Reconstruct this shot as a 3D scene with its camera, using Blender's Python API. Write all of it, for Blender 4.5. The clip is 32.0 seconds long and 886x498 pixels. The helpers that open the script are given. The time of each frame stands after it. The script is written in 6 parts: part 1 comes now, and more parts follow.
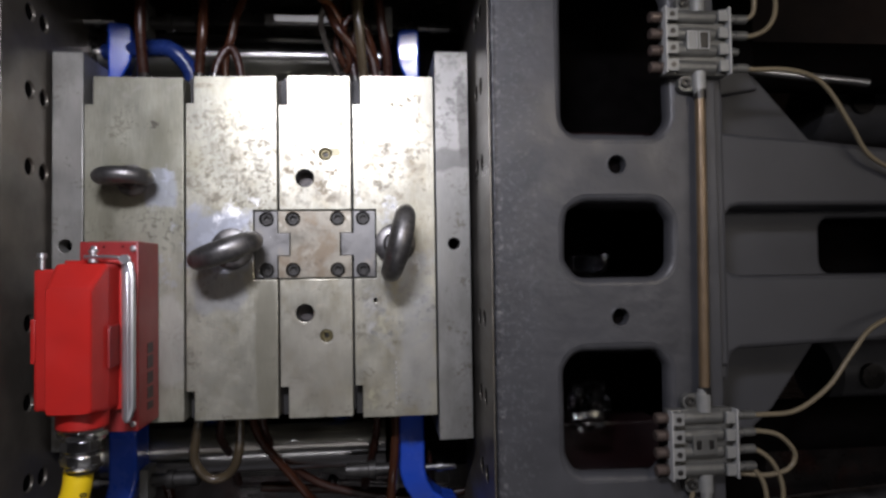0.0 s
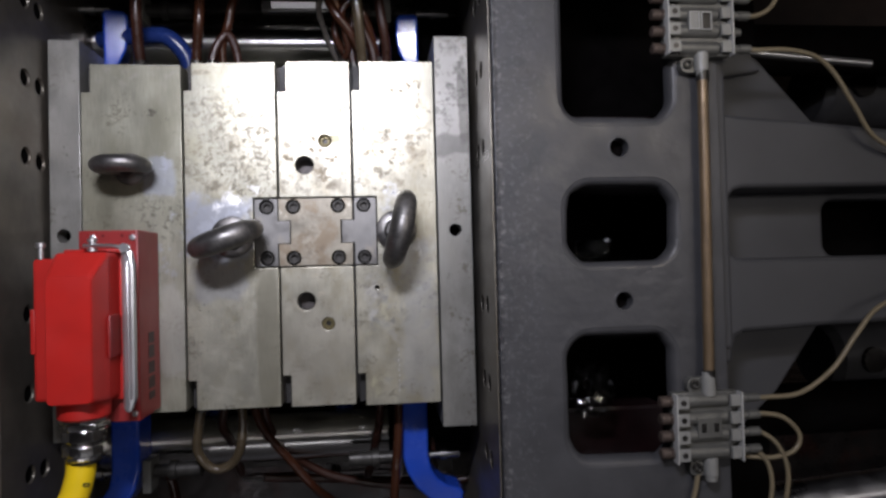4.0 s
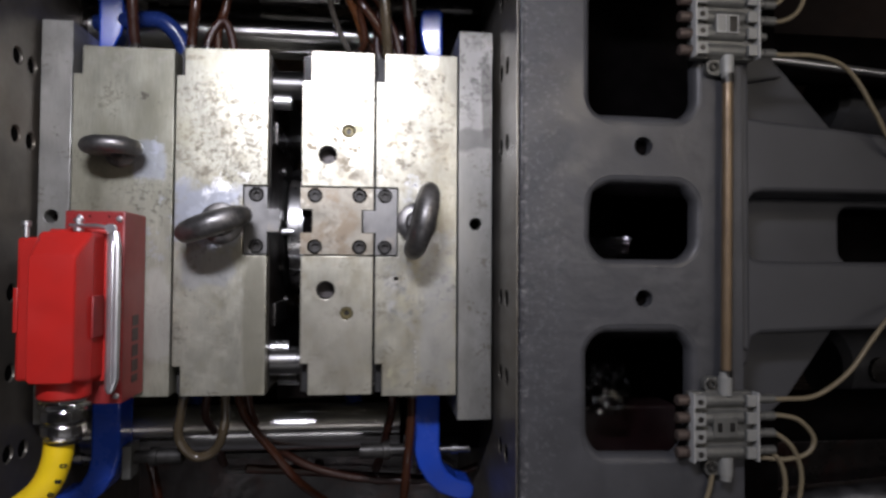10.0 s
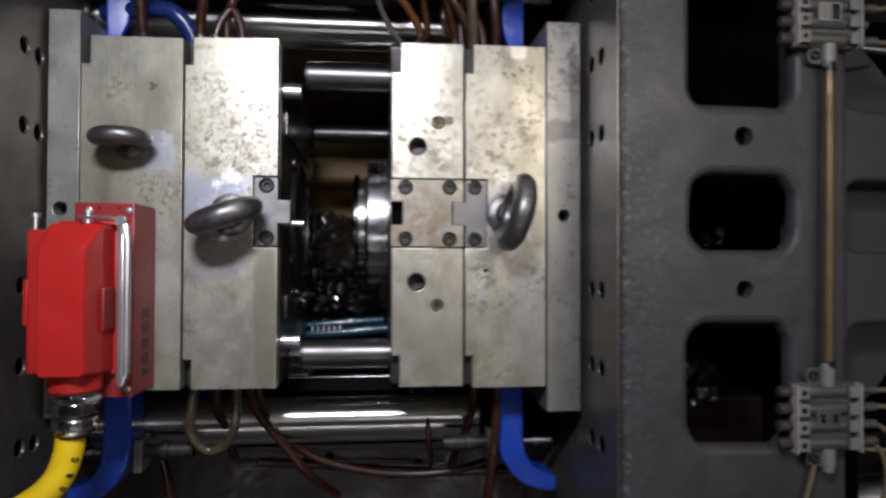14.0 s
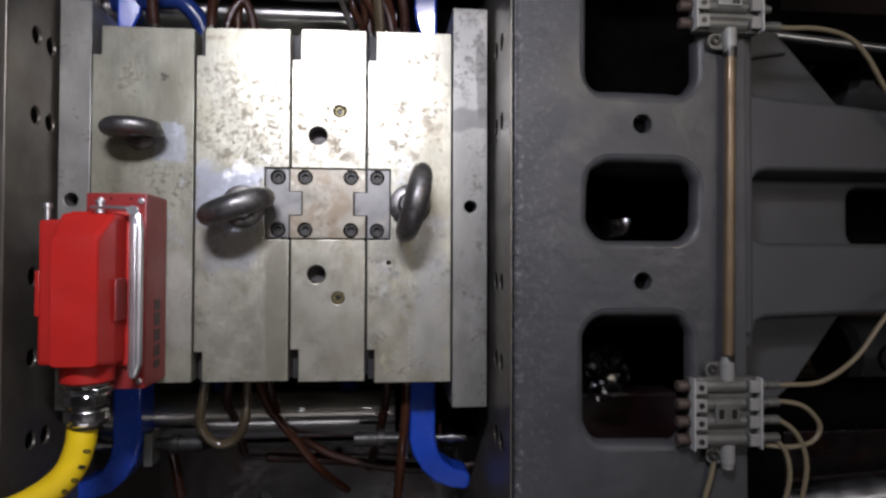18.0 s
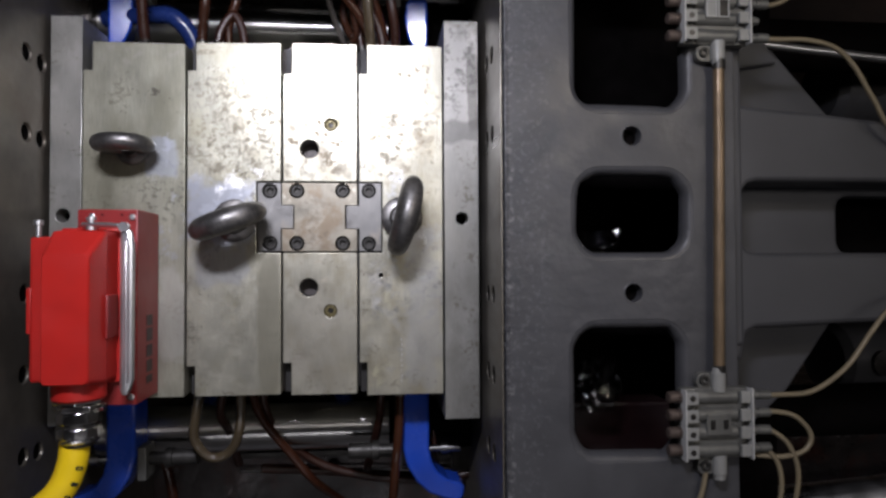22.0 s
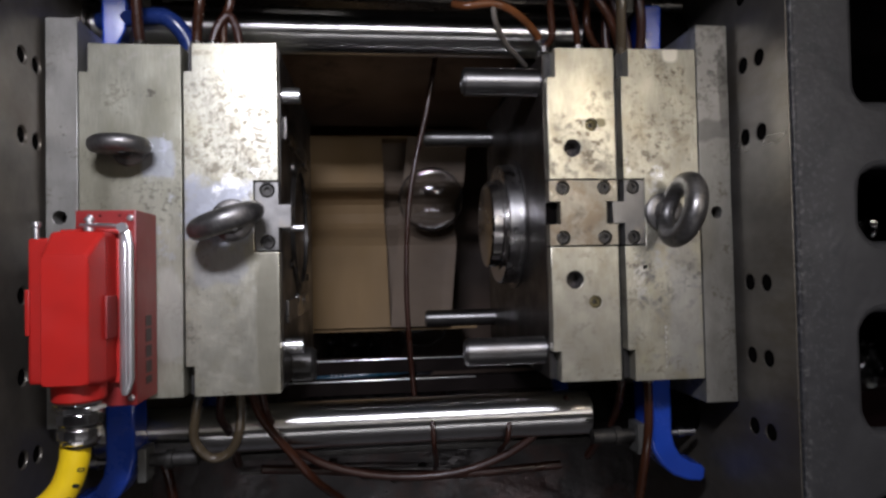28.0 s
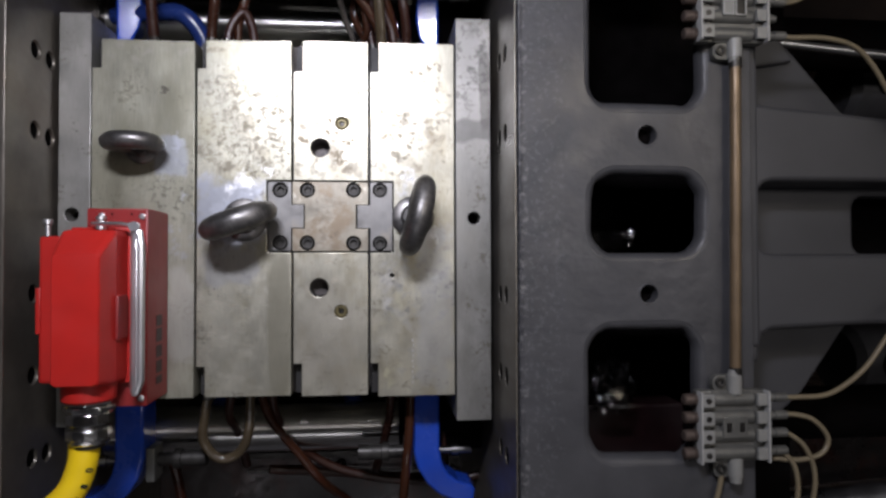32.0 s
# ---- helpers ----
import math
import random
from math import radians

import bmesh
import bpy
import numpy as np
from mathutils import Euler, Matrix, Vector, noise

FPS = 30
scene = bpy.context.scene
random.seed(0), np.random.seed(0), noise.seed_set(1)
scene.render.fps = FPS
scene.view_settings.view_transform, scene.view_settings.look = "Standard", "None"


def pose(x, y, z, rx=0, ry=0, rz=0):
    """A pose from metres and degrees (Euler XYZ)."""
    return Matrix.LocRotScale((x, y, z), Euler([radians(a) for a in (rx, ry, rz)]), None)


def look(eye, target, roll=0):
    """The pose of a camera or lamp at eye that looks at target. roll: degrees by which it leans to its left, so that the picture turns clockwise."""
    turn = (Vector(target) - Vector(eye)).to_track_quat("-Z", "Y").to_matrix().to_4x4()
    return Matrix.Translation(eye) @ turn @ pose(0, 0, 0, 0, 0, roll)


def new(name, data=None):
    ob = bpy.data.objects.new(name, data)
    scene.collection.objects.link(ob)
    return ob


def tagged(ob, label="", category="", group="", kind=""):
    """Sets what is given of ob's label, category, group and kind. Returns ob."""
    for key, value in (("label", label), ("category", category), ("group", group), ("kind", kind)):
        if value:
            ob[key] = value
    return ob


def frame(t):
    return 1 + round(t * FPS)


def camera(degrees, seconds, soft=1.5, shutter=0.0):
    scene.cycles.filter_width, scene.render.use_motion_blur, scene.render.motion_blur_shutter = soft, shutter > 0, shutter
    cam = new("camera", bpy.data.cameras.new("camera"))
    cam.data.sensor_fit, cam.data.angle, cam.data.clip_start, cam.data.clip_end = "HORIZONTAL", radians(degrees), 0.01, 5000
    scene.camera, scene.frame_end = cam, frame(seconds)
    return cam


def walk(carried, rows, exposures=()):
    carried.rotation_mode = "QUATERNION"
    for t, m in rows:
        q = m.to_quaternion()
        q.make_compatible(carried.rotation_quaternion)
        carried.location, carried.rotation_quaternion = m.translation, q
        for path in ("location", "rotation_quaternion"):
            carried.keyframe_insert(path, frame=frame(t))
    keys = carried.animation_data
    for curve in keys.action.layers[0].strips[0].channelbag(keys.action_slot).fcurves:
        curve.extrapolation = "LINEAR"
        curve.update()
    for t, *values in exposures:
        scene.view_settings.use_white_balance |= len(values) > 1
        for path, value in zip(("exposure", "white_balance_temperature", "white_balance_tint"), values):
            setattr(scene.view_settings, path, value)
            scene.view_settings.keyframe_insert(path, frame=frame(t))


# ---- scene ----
cam = camera(70, 32.0, soft=2.7, shutter=0.5)
CAMERA_PATH = [
    (0, pose(0.1013, -0.0266, 0.6580, 1.83, -5.80, -0.89)),
    (0.5, pose(0.1025, -0.0228, 0.6600, 1.91, -5.90, -1.37)),
    (1, pose(0.1046, -0.0216, 0.6626, 1.72, -6.09, -1.22)),
    (1.5, pose(0.1054, -0.0259, 0.6632, 1.77, -6.17, -1.33)),
    (2, pose(0.1010, -0.0298, 0.6571, 1.51, -6.13, -1.48)),
    (2.5, pose(0.0986, -0.0316, 0.6554, 1.49, -6.06, -1.74)),
    (3, pose(0.0980, -0.0335, 0.6542, 1.27, -5.97, -1.67)),
    (3.5, pose(0.0979, -0.0347, 0.6541, 1.32, -5.93, -1.67)),
    (5.5, pose(0.0995, -0.0276, 0.6501, 1.10, -6.06, -0.61)),
    (6, pose(0.1001, -0.0310, 0.6505, 1.23, -6.03, -0.47)),
    (6.5, pose(0.0996, -0.0333, 0.6509, 1.29, -6.07, -0.14)),
    (7, pose(0.1060, -0.0338, 0.6526, 1.30, -6.04, -0.22)),
    (7.5, pose(0.1035, -0.0355, 0.6494, 1.23, -6.00, -0.28)),
    (8, pose(0.1029, -0.0427, 0.6478, 1.31, -5.92, -0.29)),
    (8.5, pose(0.1019, -0.0480, 0.6468, 1.31, -5.93, -0.26)),
    (9, pose(0.1061, -0.0464, 0.6485, 1.29, -5.89, 0.00)),
    (9.5, pose(0.1035, -0.0461, 0.6499, 1.39, -6.07, -0.22)),
    (10, pose(0.1048, -0.0461, 0.6529, 1.60, -6.39, 0.35)),
    (10.5, pose(0.0959, -0.0465, 0.6591, 1.54, -7.30, 0.21)),
    (11, pose(0.0961, -0.0447, 0.6571, 1.38, -7.17, 0.55)),
    (11.5, pose(0.0895, -0.0498, 0.6548, 1.41, -7.27, 0.15)),
    (12, pose(0.0907, -0.0560, 0.6528, 1.52, -7.09, 0.06)),
    (12.5, pose(0.0919, -0.0532, 0.6540, 1.38, -7.17, 0.21)),
    (13, pose(0.0919, -0.0501, 0.6546, 1.24, -7.24, 0.40)),
    (13.5, pose(0.0972, -0.0521, 0.6510, 1.11, -6.62, 0.05)),
    (14, pose(0.0992, -0.0482, 0.6428, 1.03, -5.83, 0.15)),
    (14.5, pose(0.1009, -0.0487, 0.6411, 1.19, -5.70, 0.30)),
    (15, pose(0.0959, -0.0481, 0.6408, 1.29, -5.73, -0.07)),
    (15.5, pose(0.0951, -0.0506, 0.6416, 1.10, -5.74, -0.24)),
    (17.5, pose(0.0908, -0.0596, 0.6392, 1.36, -5.78, 0.14)),
    (18, pose(0.0898, -0.0572, 0.6374, 1.13, -5.60, 0.19)),
    (18.5, pose(0.0860, -0.0647, 0.6360, 1.42, -5.80, 0.16)),
    (19, pose(0.0896, -0.0606, 0.6385, 1.42, -5.85, 0.31)),
    (19.5, pose(0.0943, -0.0535, 0.6413, 1.33, -5.87, 0.26)),
    (20, pose(0.0916, -0.0504, 0.6429, 1.46, -6.10, -0.32)),
    (20.5, pose(0.0923, -0.0495, 0.6432, 1.43, -6.05, -0.23)),
    (21, pose(0.0916, -0.0467, 0.6414, 1.37, -5.98, -0.17)),
    (21.5, pose(0.0958, -0.0427, 0.6405, 1.21, -5.80, -0.28)),
    (22, pose(0.0955, -0.0468, 0.6398, 1.33, -5.79, -0.29)),
    (22.5, pose(0.1063, -0.0536, 0.6456, 1.50, -5.85, -1.34)),
    (23, pose(0.1071, -0.0534, 0.6442, 1.58, -5.92, -0.93)),
    (23.5, pose(0.1037, -0.0546, 0.6439, 1.69, -5.93, -1.47)),
    (24, pose(0.0972, -0.0525, 0.6444, 1.55, -6.04, -1.56)),
    (24.5, pose(0.0969, -0.0491, 0.6467, 1.40, -6.09, -1.56)),
    (25, pose(0.0933, -0.0400, 0.6475, 1.62, -6.30, -1.30)),
    (25.5, pose(0.0958, -0.0424, 0.6432, 1.78, -5.96, -1.26)),
    (26, pose(0.0984, -0.0468, 0.6397, 1.70, -5.80, -1.36)),
    (26.5, pose(0.0894, -0.0530, 0.6446, 1.87, -6.73, -1.30)),
    (28.5, pose(0.0908, -0.0526, 0.6419, 1.62, -6.39, -1.10)),
    (29, pose(0.0917, -0.0504, 0.6424, 1.61, -6.43, -0.73)),
    (29.5, pose(0.0905, -0.0470, 0.6370, 1.50, -6.08, -0.77)),
    (30, pose(0.0892, -0.0457, 0.6361, 1.36, -5.98, -0.83)),
    (30.5, pose(0.0870, -0.0475, 0.6347, 1.31, -5.89, -0.55)),
    (31, pose(0.0874, -0.0471, 0.6349, 1.34, -5.88, -0.35)),
    (31.5, pose(0.0877, -0.0469, 0.6336, 1.47, -5.84, -0.35)),
    (32, pose(0.0857, -0.0453, 0.6325, 1.20, -5.68, -0.19)),
]
walk(cam, CAMERA_PATH, [(t, e, 6500, 15) for t, e in ((0, -0.04), (5.5, -0.02), (9.6, 0.02), (10.8, 0.16), (13.4, 0.16), (15.2, 0.02), (25.2, 0.02), (26.4, 0.14), (29.0, 0.14), (30.5, 0.02), (32, 0.02))])

# ---------------------------------------------------------------- light
world = bpy.data.worlds.new("world")
scene.world = world
world.use_nodes = True
wbg = world.node_tree.nodes["Background"]
wbg.inputs["Color"].default_value = (0.6, 0.62, 0.7, 1)
wbg.inputs["Strength"].default_value = 0.06


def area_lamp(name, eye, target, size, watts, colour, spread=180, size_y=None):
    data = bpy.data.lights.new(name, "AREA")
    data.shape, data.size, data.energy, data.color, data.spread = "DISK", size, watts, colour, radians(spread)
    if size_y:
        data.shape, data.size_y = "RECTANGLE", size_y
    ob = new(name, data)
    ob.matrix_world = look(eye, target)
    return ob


# unseen LED work lamps, then overhead fill lamps added to lift dark parts and streak the bars
area_lamp("work_lamp", (0.012, 0.32, 0.66), (0.012, -0.06, -0.05), 0.17, 2.2, (0.94, 0.97, 1.09), 110, 0.05)
area_lamp("work_lamp", (0.50, 0.26, 0.68), (0.36, -0.01, 0.0), 0.16, 0.27, (1.0, 0.91, 0.74), 100)
area_lamp("fill_lamp", (0.2, -1.42, 2.2), (0.2, -1.419, 0.0), 1.8, 2.9, (0.97, 0.97, 1.0), 160, 0.25)
area_lamp("fill_lamp", (1.25, 0.22, 2.2), (1.25, 0.219, 0.0), 1.8, 5.0, (1.0, 0.96, 0.92), 160, 0.22)


# ---------------------------------------------------------------- materials
def mat(name, base, rough=0.5, metal=0.0, var=0.25, scale=30.0, bump=0.15, bscale=160.0, second=None, stain=0.0,
        sscale=9.0, rvar=0.12, coat=0.0, trans=0.0, ior=1.45, stretch=(1, 1, 1), cut=0.55, bdist=0.001, patches=(), specks=0.0):
    """A surface with grain, larger stains, uneven gloss and fine relief, in object coordinates."""
    m = bpy.data.materials.new(name)
    m.use_nodes = True
    nt = m.node_tree
    bs = nt.nodes["Principled BSDF"]
    L = nt.links.new
    co = nt.nodes.new("ShaderNodeTexCoord")
    mp = nt.nodes.new("ShaderNodeMapping")
    mp.inputs["Scale"].default_value = stretch
    L(co.outputs["Object"], mp.inputs["Vector"])
    n1 = nt.nodes.new("ShaderNodeTexNoise")
    n1.inputs["Scale"].default_value, n1.inputs["Detail"].default_value = scale, 6
    L(mp.outputs["Vector"], n1.inputs["Vector"])
    r1 = nt.nodes.new("ShaderNodeValToRGB")
    if metal > 0.3:
        # fine grinding lines
        ms = nt.nodes.new("ShaderNodeMapping")
        ms.inputs["Scale"].default_value = (14, 1, 1)
        L(co.outputs["Object"], ms.inputs["Vector"])
        n7 = nt.nodes.new("ShaderNodeTexNoise")
        n7.inputs["Scale"].default_value, n7.inputs["Detail"].default_value = 60, 3
        L(ms.outputs["Vector"], n7.inputs["Vector"])
        mixn = nt.nodes.new("ShaderNodeMix")
        mixn.inputs["Factor"].default_value = 0.3
        L(n1.outputs["Fac"], mixn.inputs["A"])
        L(n7.outputs["Fac"], mixn.inputs["B"])
        grain = mixn.outputs["Result"]
    else:
        grain = n1.outputs["Fac"]
    r1.color_ramp.elements[0].position, r1.color_ramp.elements[1].position = (0.38, 0.63) if metal > 0.3 else (0.3, 0.72)
    r1.color_ramp.elements[0].color = (*[c * (1 - var) for c in base], 1)
    r1.color_ramp.elements[1].color = (*[min(1, c * (1 + var)) for c in base], 1)
    L(grain, r1.inputs["Fac"])
    out = r1.outputs["Color"]
    if stain > 0:
        n2 = nt.nodes.new("ShaderNodeTexNoise")
        n2.inputs["Scale"].default_value, n2.inputs["Detail"].default_value, n2.inputs["Roughness"].default_value = sscale, 9, 0.68
        L(mp.outputs["Vector"], n2.inputs["Vector"])
        r2 = nt.nodes.new("ShaderNodeValToRGB")
        r2.color_ramp.elements[0].position, r2.color_ramp.elements[1].position = cut, cut + 0.13
        r2.color_ramp.elements[0].color, r2.color_ramp.elements[1].color = (0, 0, 0, 1), (stain, stain, stain, 1)
        L(n2.outputs["Fac"], r2.inputs["Fac"])
        mx = nt.nodes.new("ShaderNodeMix")
        mx.data_type = "RGBA"
        mx.inputs["B"].default_value = (*(second or [c * 0.35 for c in base]), 1)
        L(r2.outputs["Color"], mx.inputs["Factor"])
        L(out, mx.inputs["A"])
        out = mx.outputs["Result"]
    if specks > 0:
        n5 = nt.nodes.new("ShaderNodeTexNoise")
        n5.inputs["Scale"].default_value, n5.inputs["Detail"].default_value, n5.inputs["Roughness"].default_value = 230, 5, 0.7
        L(co.outputs["Object"], n5.inputs["Vector"])
        n6 = nt.nodes.new("ShaderNodeTexNoise")
        n6.inputs["Scale"].default_value, n6.inputs["Detail"].default_value = 28, 3
        L(co.outputs["Object"], n6.inputs["Vector"])
        ml = nt.nodes.new("ShaderNodeMath")
        ml.operation = "MULTIPLY"
        L(n5.outputs["Fac"], ml.inputs[0])
        L(n6.outputs["Fac"], ml.inputs[1])
        r5 = nt.nodes.new("ShaderNodeMapRange")
        r5.inputs["From Min"].default_value, r5.inputs["From Max"].default_value, r5.inputs["To Max"].default_value = 0.31, 0.37, specks
        L(ml.outputs[0], r5.inputs["Value"])
        m5 = nt.nodes.new("ShaderNodeMix")
        m5.data_type = "RGBA"
        m5.inputs["B"].default_value = (0.10, 0.085, 0.06, 1)
        L(r5.outputs["Result"], m5.inputs["Factor"])
        L(out, m5.inputs["A"])
        out = m5.outputs["Result"]
    wob = None
    rough_steps = []
    for cx, cy, rx, ry, colour, strength, mottle, gloss in patches:
        if mottle > 0 and max(colour) < 0.4:
            # oil and rust stains, greyed by wear
            colour = [0.7 * c + 0.3 * sum(colour) / 3 for c in colour]
        # a patch with a ragged outline; mottle > 0 breaks it up into specks of that scale, < 0 keeps the edge clean
        if wob is None:
            wob = nt.nodes.new("ShaderNodeTexNoise")
            wob.inputs["Scale"].default_value, wob.inputs["Detail"].default_value = 45, 7
            L(co.outputs["Object"], wob.inputs["Vector"])
            sep = nt.nodes.new("ShaderNodeSeparateXYZ")
            L(co.outputs["Object"], sep.inputs["Vector"])

        def calc(op, a, b):
            n = nt.nodes.new("ShaderNodeMath")
            n.operation = op
            for k, v in ((0, a), (1, b)):
                if isinstance(v, (int, float)):
                    n.inputs[k].default_value = v
                else:
                    L(v, n.inputs[k])
            return n.outputs[0]
        dx = calc("DIVIDE", calc("SUBTRACT", sep.outputs["X"], cx), rx)
        dy = calc("DIVIDE", calc("SUBTRACT", sep.outputs["Y"], cy), ry)
        dist = calc("POWER", calc("ADD", calc("POWER", calc("ABSOLUTE", dx, 0), 3.0), calc("POWER", calc("ABSOLUTE", dy, 0), 3.0)), 0.333)
        dist = calc("ADD", dist, calc("MULTIPLY", calc("SUBTRACT", wob.outputs["Fac"], 0.5), 0.2 if mottle < 0 else 1.6))
        mrp = nt.nodes.new("ShaderNodeMapRange")
        mrp.inputs["From Min"].default_value, mrp.inputs["From Max"].default_value = 1.05, 0.75
        L(dist, mrp.inputs["Value"])
        mask = mrp.outputs["Result"]
        if mottle > 0:
            nm = nt.nodes.new("ShaderNodeTexNoise")
            nm.inputs["Scale"].default_value, nm.inputs["Detail"].default_value, nm.inputs["Roughness"].default_value = mottle, 8, 0.62
            L(co.outputs["Object"], nm.inputs["Vector"])
            mm = nt.nodes.new("ShaderNodeMapRange")
            mm.inputs["From Min"].default_value, mm.inputs["From Max"].default_value = 0.53, 0.61
            L(nm.outputs["Fac"], mm.inputs["Value"])
            mask = calc("MULTIPLY", mask, mm.outputs["Result"])
        mask = calc("MULTIPLY", mask, strength)
        pm = nt.nodes.new("ShaderNodeMix")
        pm.data_type = "RGBA"
        pm.inputs["B"].default_value = (*colour, 1)
        L(mask, pm.inputs["Factor"])
        L(out, pm.inputs["A"])
        out = pm.outputs["Result"]
        gloss = gloss or (0.6 if mottle > 0 else 0)
        if gloss:
            rough_steps.append((mask, gloss))
    L(out, bs.inputs["Base Color"])
    n3 = nt.nodes.new("ShaderNodeTexNoise")
    n3.inputs["Scale"].default_value, n3.inputs["Detail"].default_value = scale * 0.6, 4
    L(mp.outputs["Vector"], n3.inputs["Vector"])
    mr = nt.nodes.new("ShaderNodeMapRange")
    n3.inputs["Roughness"].default_value = 0.65
    mr.inputs["From Min"].default_value, mr.inputs["From Max"].default_value = 0.36, 0.64
    mr.inputs["To Min"].default_value, mr.inputs["To Max"].default_value = max(0.02, rough - rvar), min(1, rough + rvar)
    L(n3.outputs["Fac"], mr.inputs["Value"])
    rsock = mr.outputs["Result"]
    for mask, gloss in rough_steps:
        rm = nt.nodes.new("ShaderNodeMix")
        rm.inputs["B"].default_value = gloss
        L(mask, rm.inputs["Factor"])
        L(rsock, rm.inputs["A"])
        rsock = rm.outputs["Result"]
    L(rsock, bs.inputs["Roughness"])
    if bump > 0:
        n4 = nt.nodes.new("ShaderNodeTexNoise")
        n4.inputs["Scale"].default_value, n4.inputs["Detail"].default_value = bscale, 5
        L(mp.outputs["Vector"], n4.inputs["Vector"])
        bp = nt.nodes.new("ShaderNodeBump")
        bp.inputs["Strength"].default_value, bp.inputs["Distance"].default_value = bump, bdist
        L(n4.outputs["Fac"], bp.inputs["Height"])
        L(bp.outputs["Normal"], bs.inputs["Normal"])
    bs.inputs["Metallic"].default_value = metal
    bs.inputs["Coat Weight"].default_value = coat
    bs.inputs["Transmission Weight"].default_value = trans
    bs.inputs["IOR"].default_value = ior
    return m


def turned(m, axis, amount=0.9):
    """Fine circumferential polishing marks, which draw highlights out along the axis."""
    nt = m.node_tree
    tg = nt.nodes.new("ShaderNodeTangent")
    tg.direction_type, tg.axis = "RADIAL", axis
    bs = nt.nodes["Principled BSDF"]
    nt.links.new(tg.outputs["Tangent"], bs.inputs["Tangent"])
    bs.inputs["Anisotropic"].default_value, bs.inputs["Anisotropic Rotation"].default_value = amount, 0.25
    return m


DARKST_SPOT = (0.06, 0.05, 0.035)
STEEL_A = mat("ground_steel_dull", (0.285, 0.278, 0.220), 0.46, 0.65, 0.26, 34, 0.12, 240, (0.21, 0.20, 0.14), 0.6, 14, 0.1, stretch=(1, 0.45, 1), cut=0.47, specks=0.5,
              # bluish-white patches: scuffed bare metal with glare put into its colour
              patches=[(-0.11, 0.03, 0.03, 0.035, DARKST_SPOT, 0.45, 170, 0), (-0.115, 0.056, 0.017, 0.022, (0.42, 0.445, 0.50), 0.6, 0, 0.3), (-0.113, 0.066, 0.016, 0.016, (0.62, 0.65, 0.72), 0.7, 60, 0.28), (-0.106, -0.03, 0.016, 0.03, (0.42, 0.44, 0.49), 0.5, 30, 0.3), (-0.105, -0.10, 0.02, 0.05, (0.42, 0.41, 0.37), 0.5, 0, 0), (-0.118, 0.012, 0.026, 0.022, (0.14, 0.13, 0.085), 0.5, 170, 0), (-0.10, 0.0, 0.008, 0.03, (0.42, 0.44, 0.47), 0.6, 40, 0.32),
                       (-0.115, 0.12, 0.016, 0.008, DARKST_SPOT, 0.8, 110, 0), (-0.14, 0.16, 0.05, 0.02, (0.33, 0.31, 0.25), 0.5, 90, 0)])
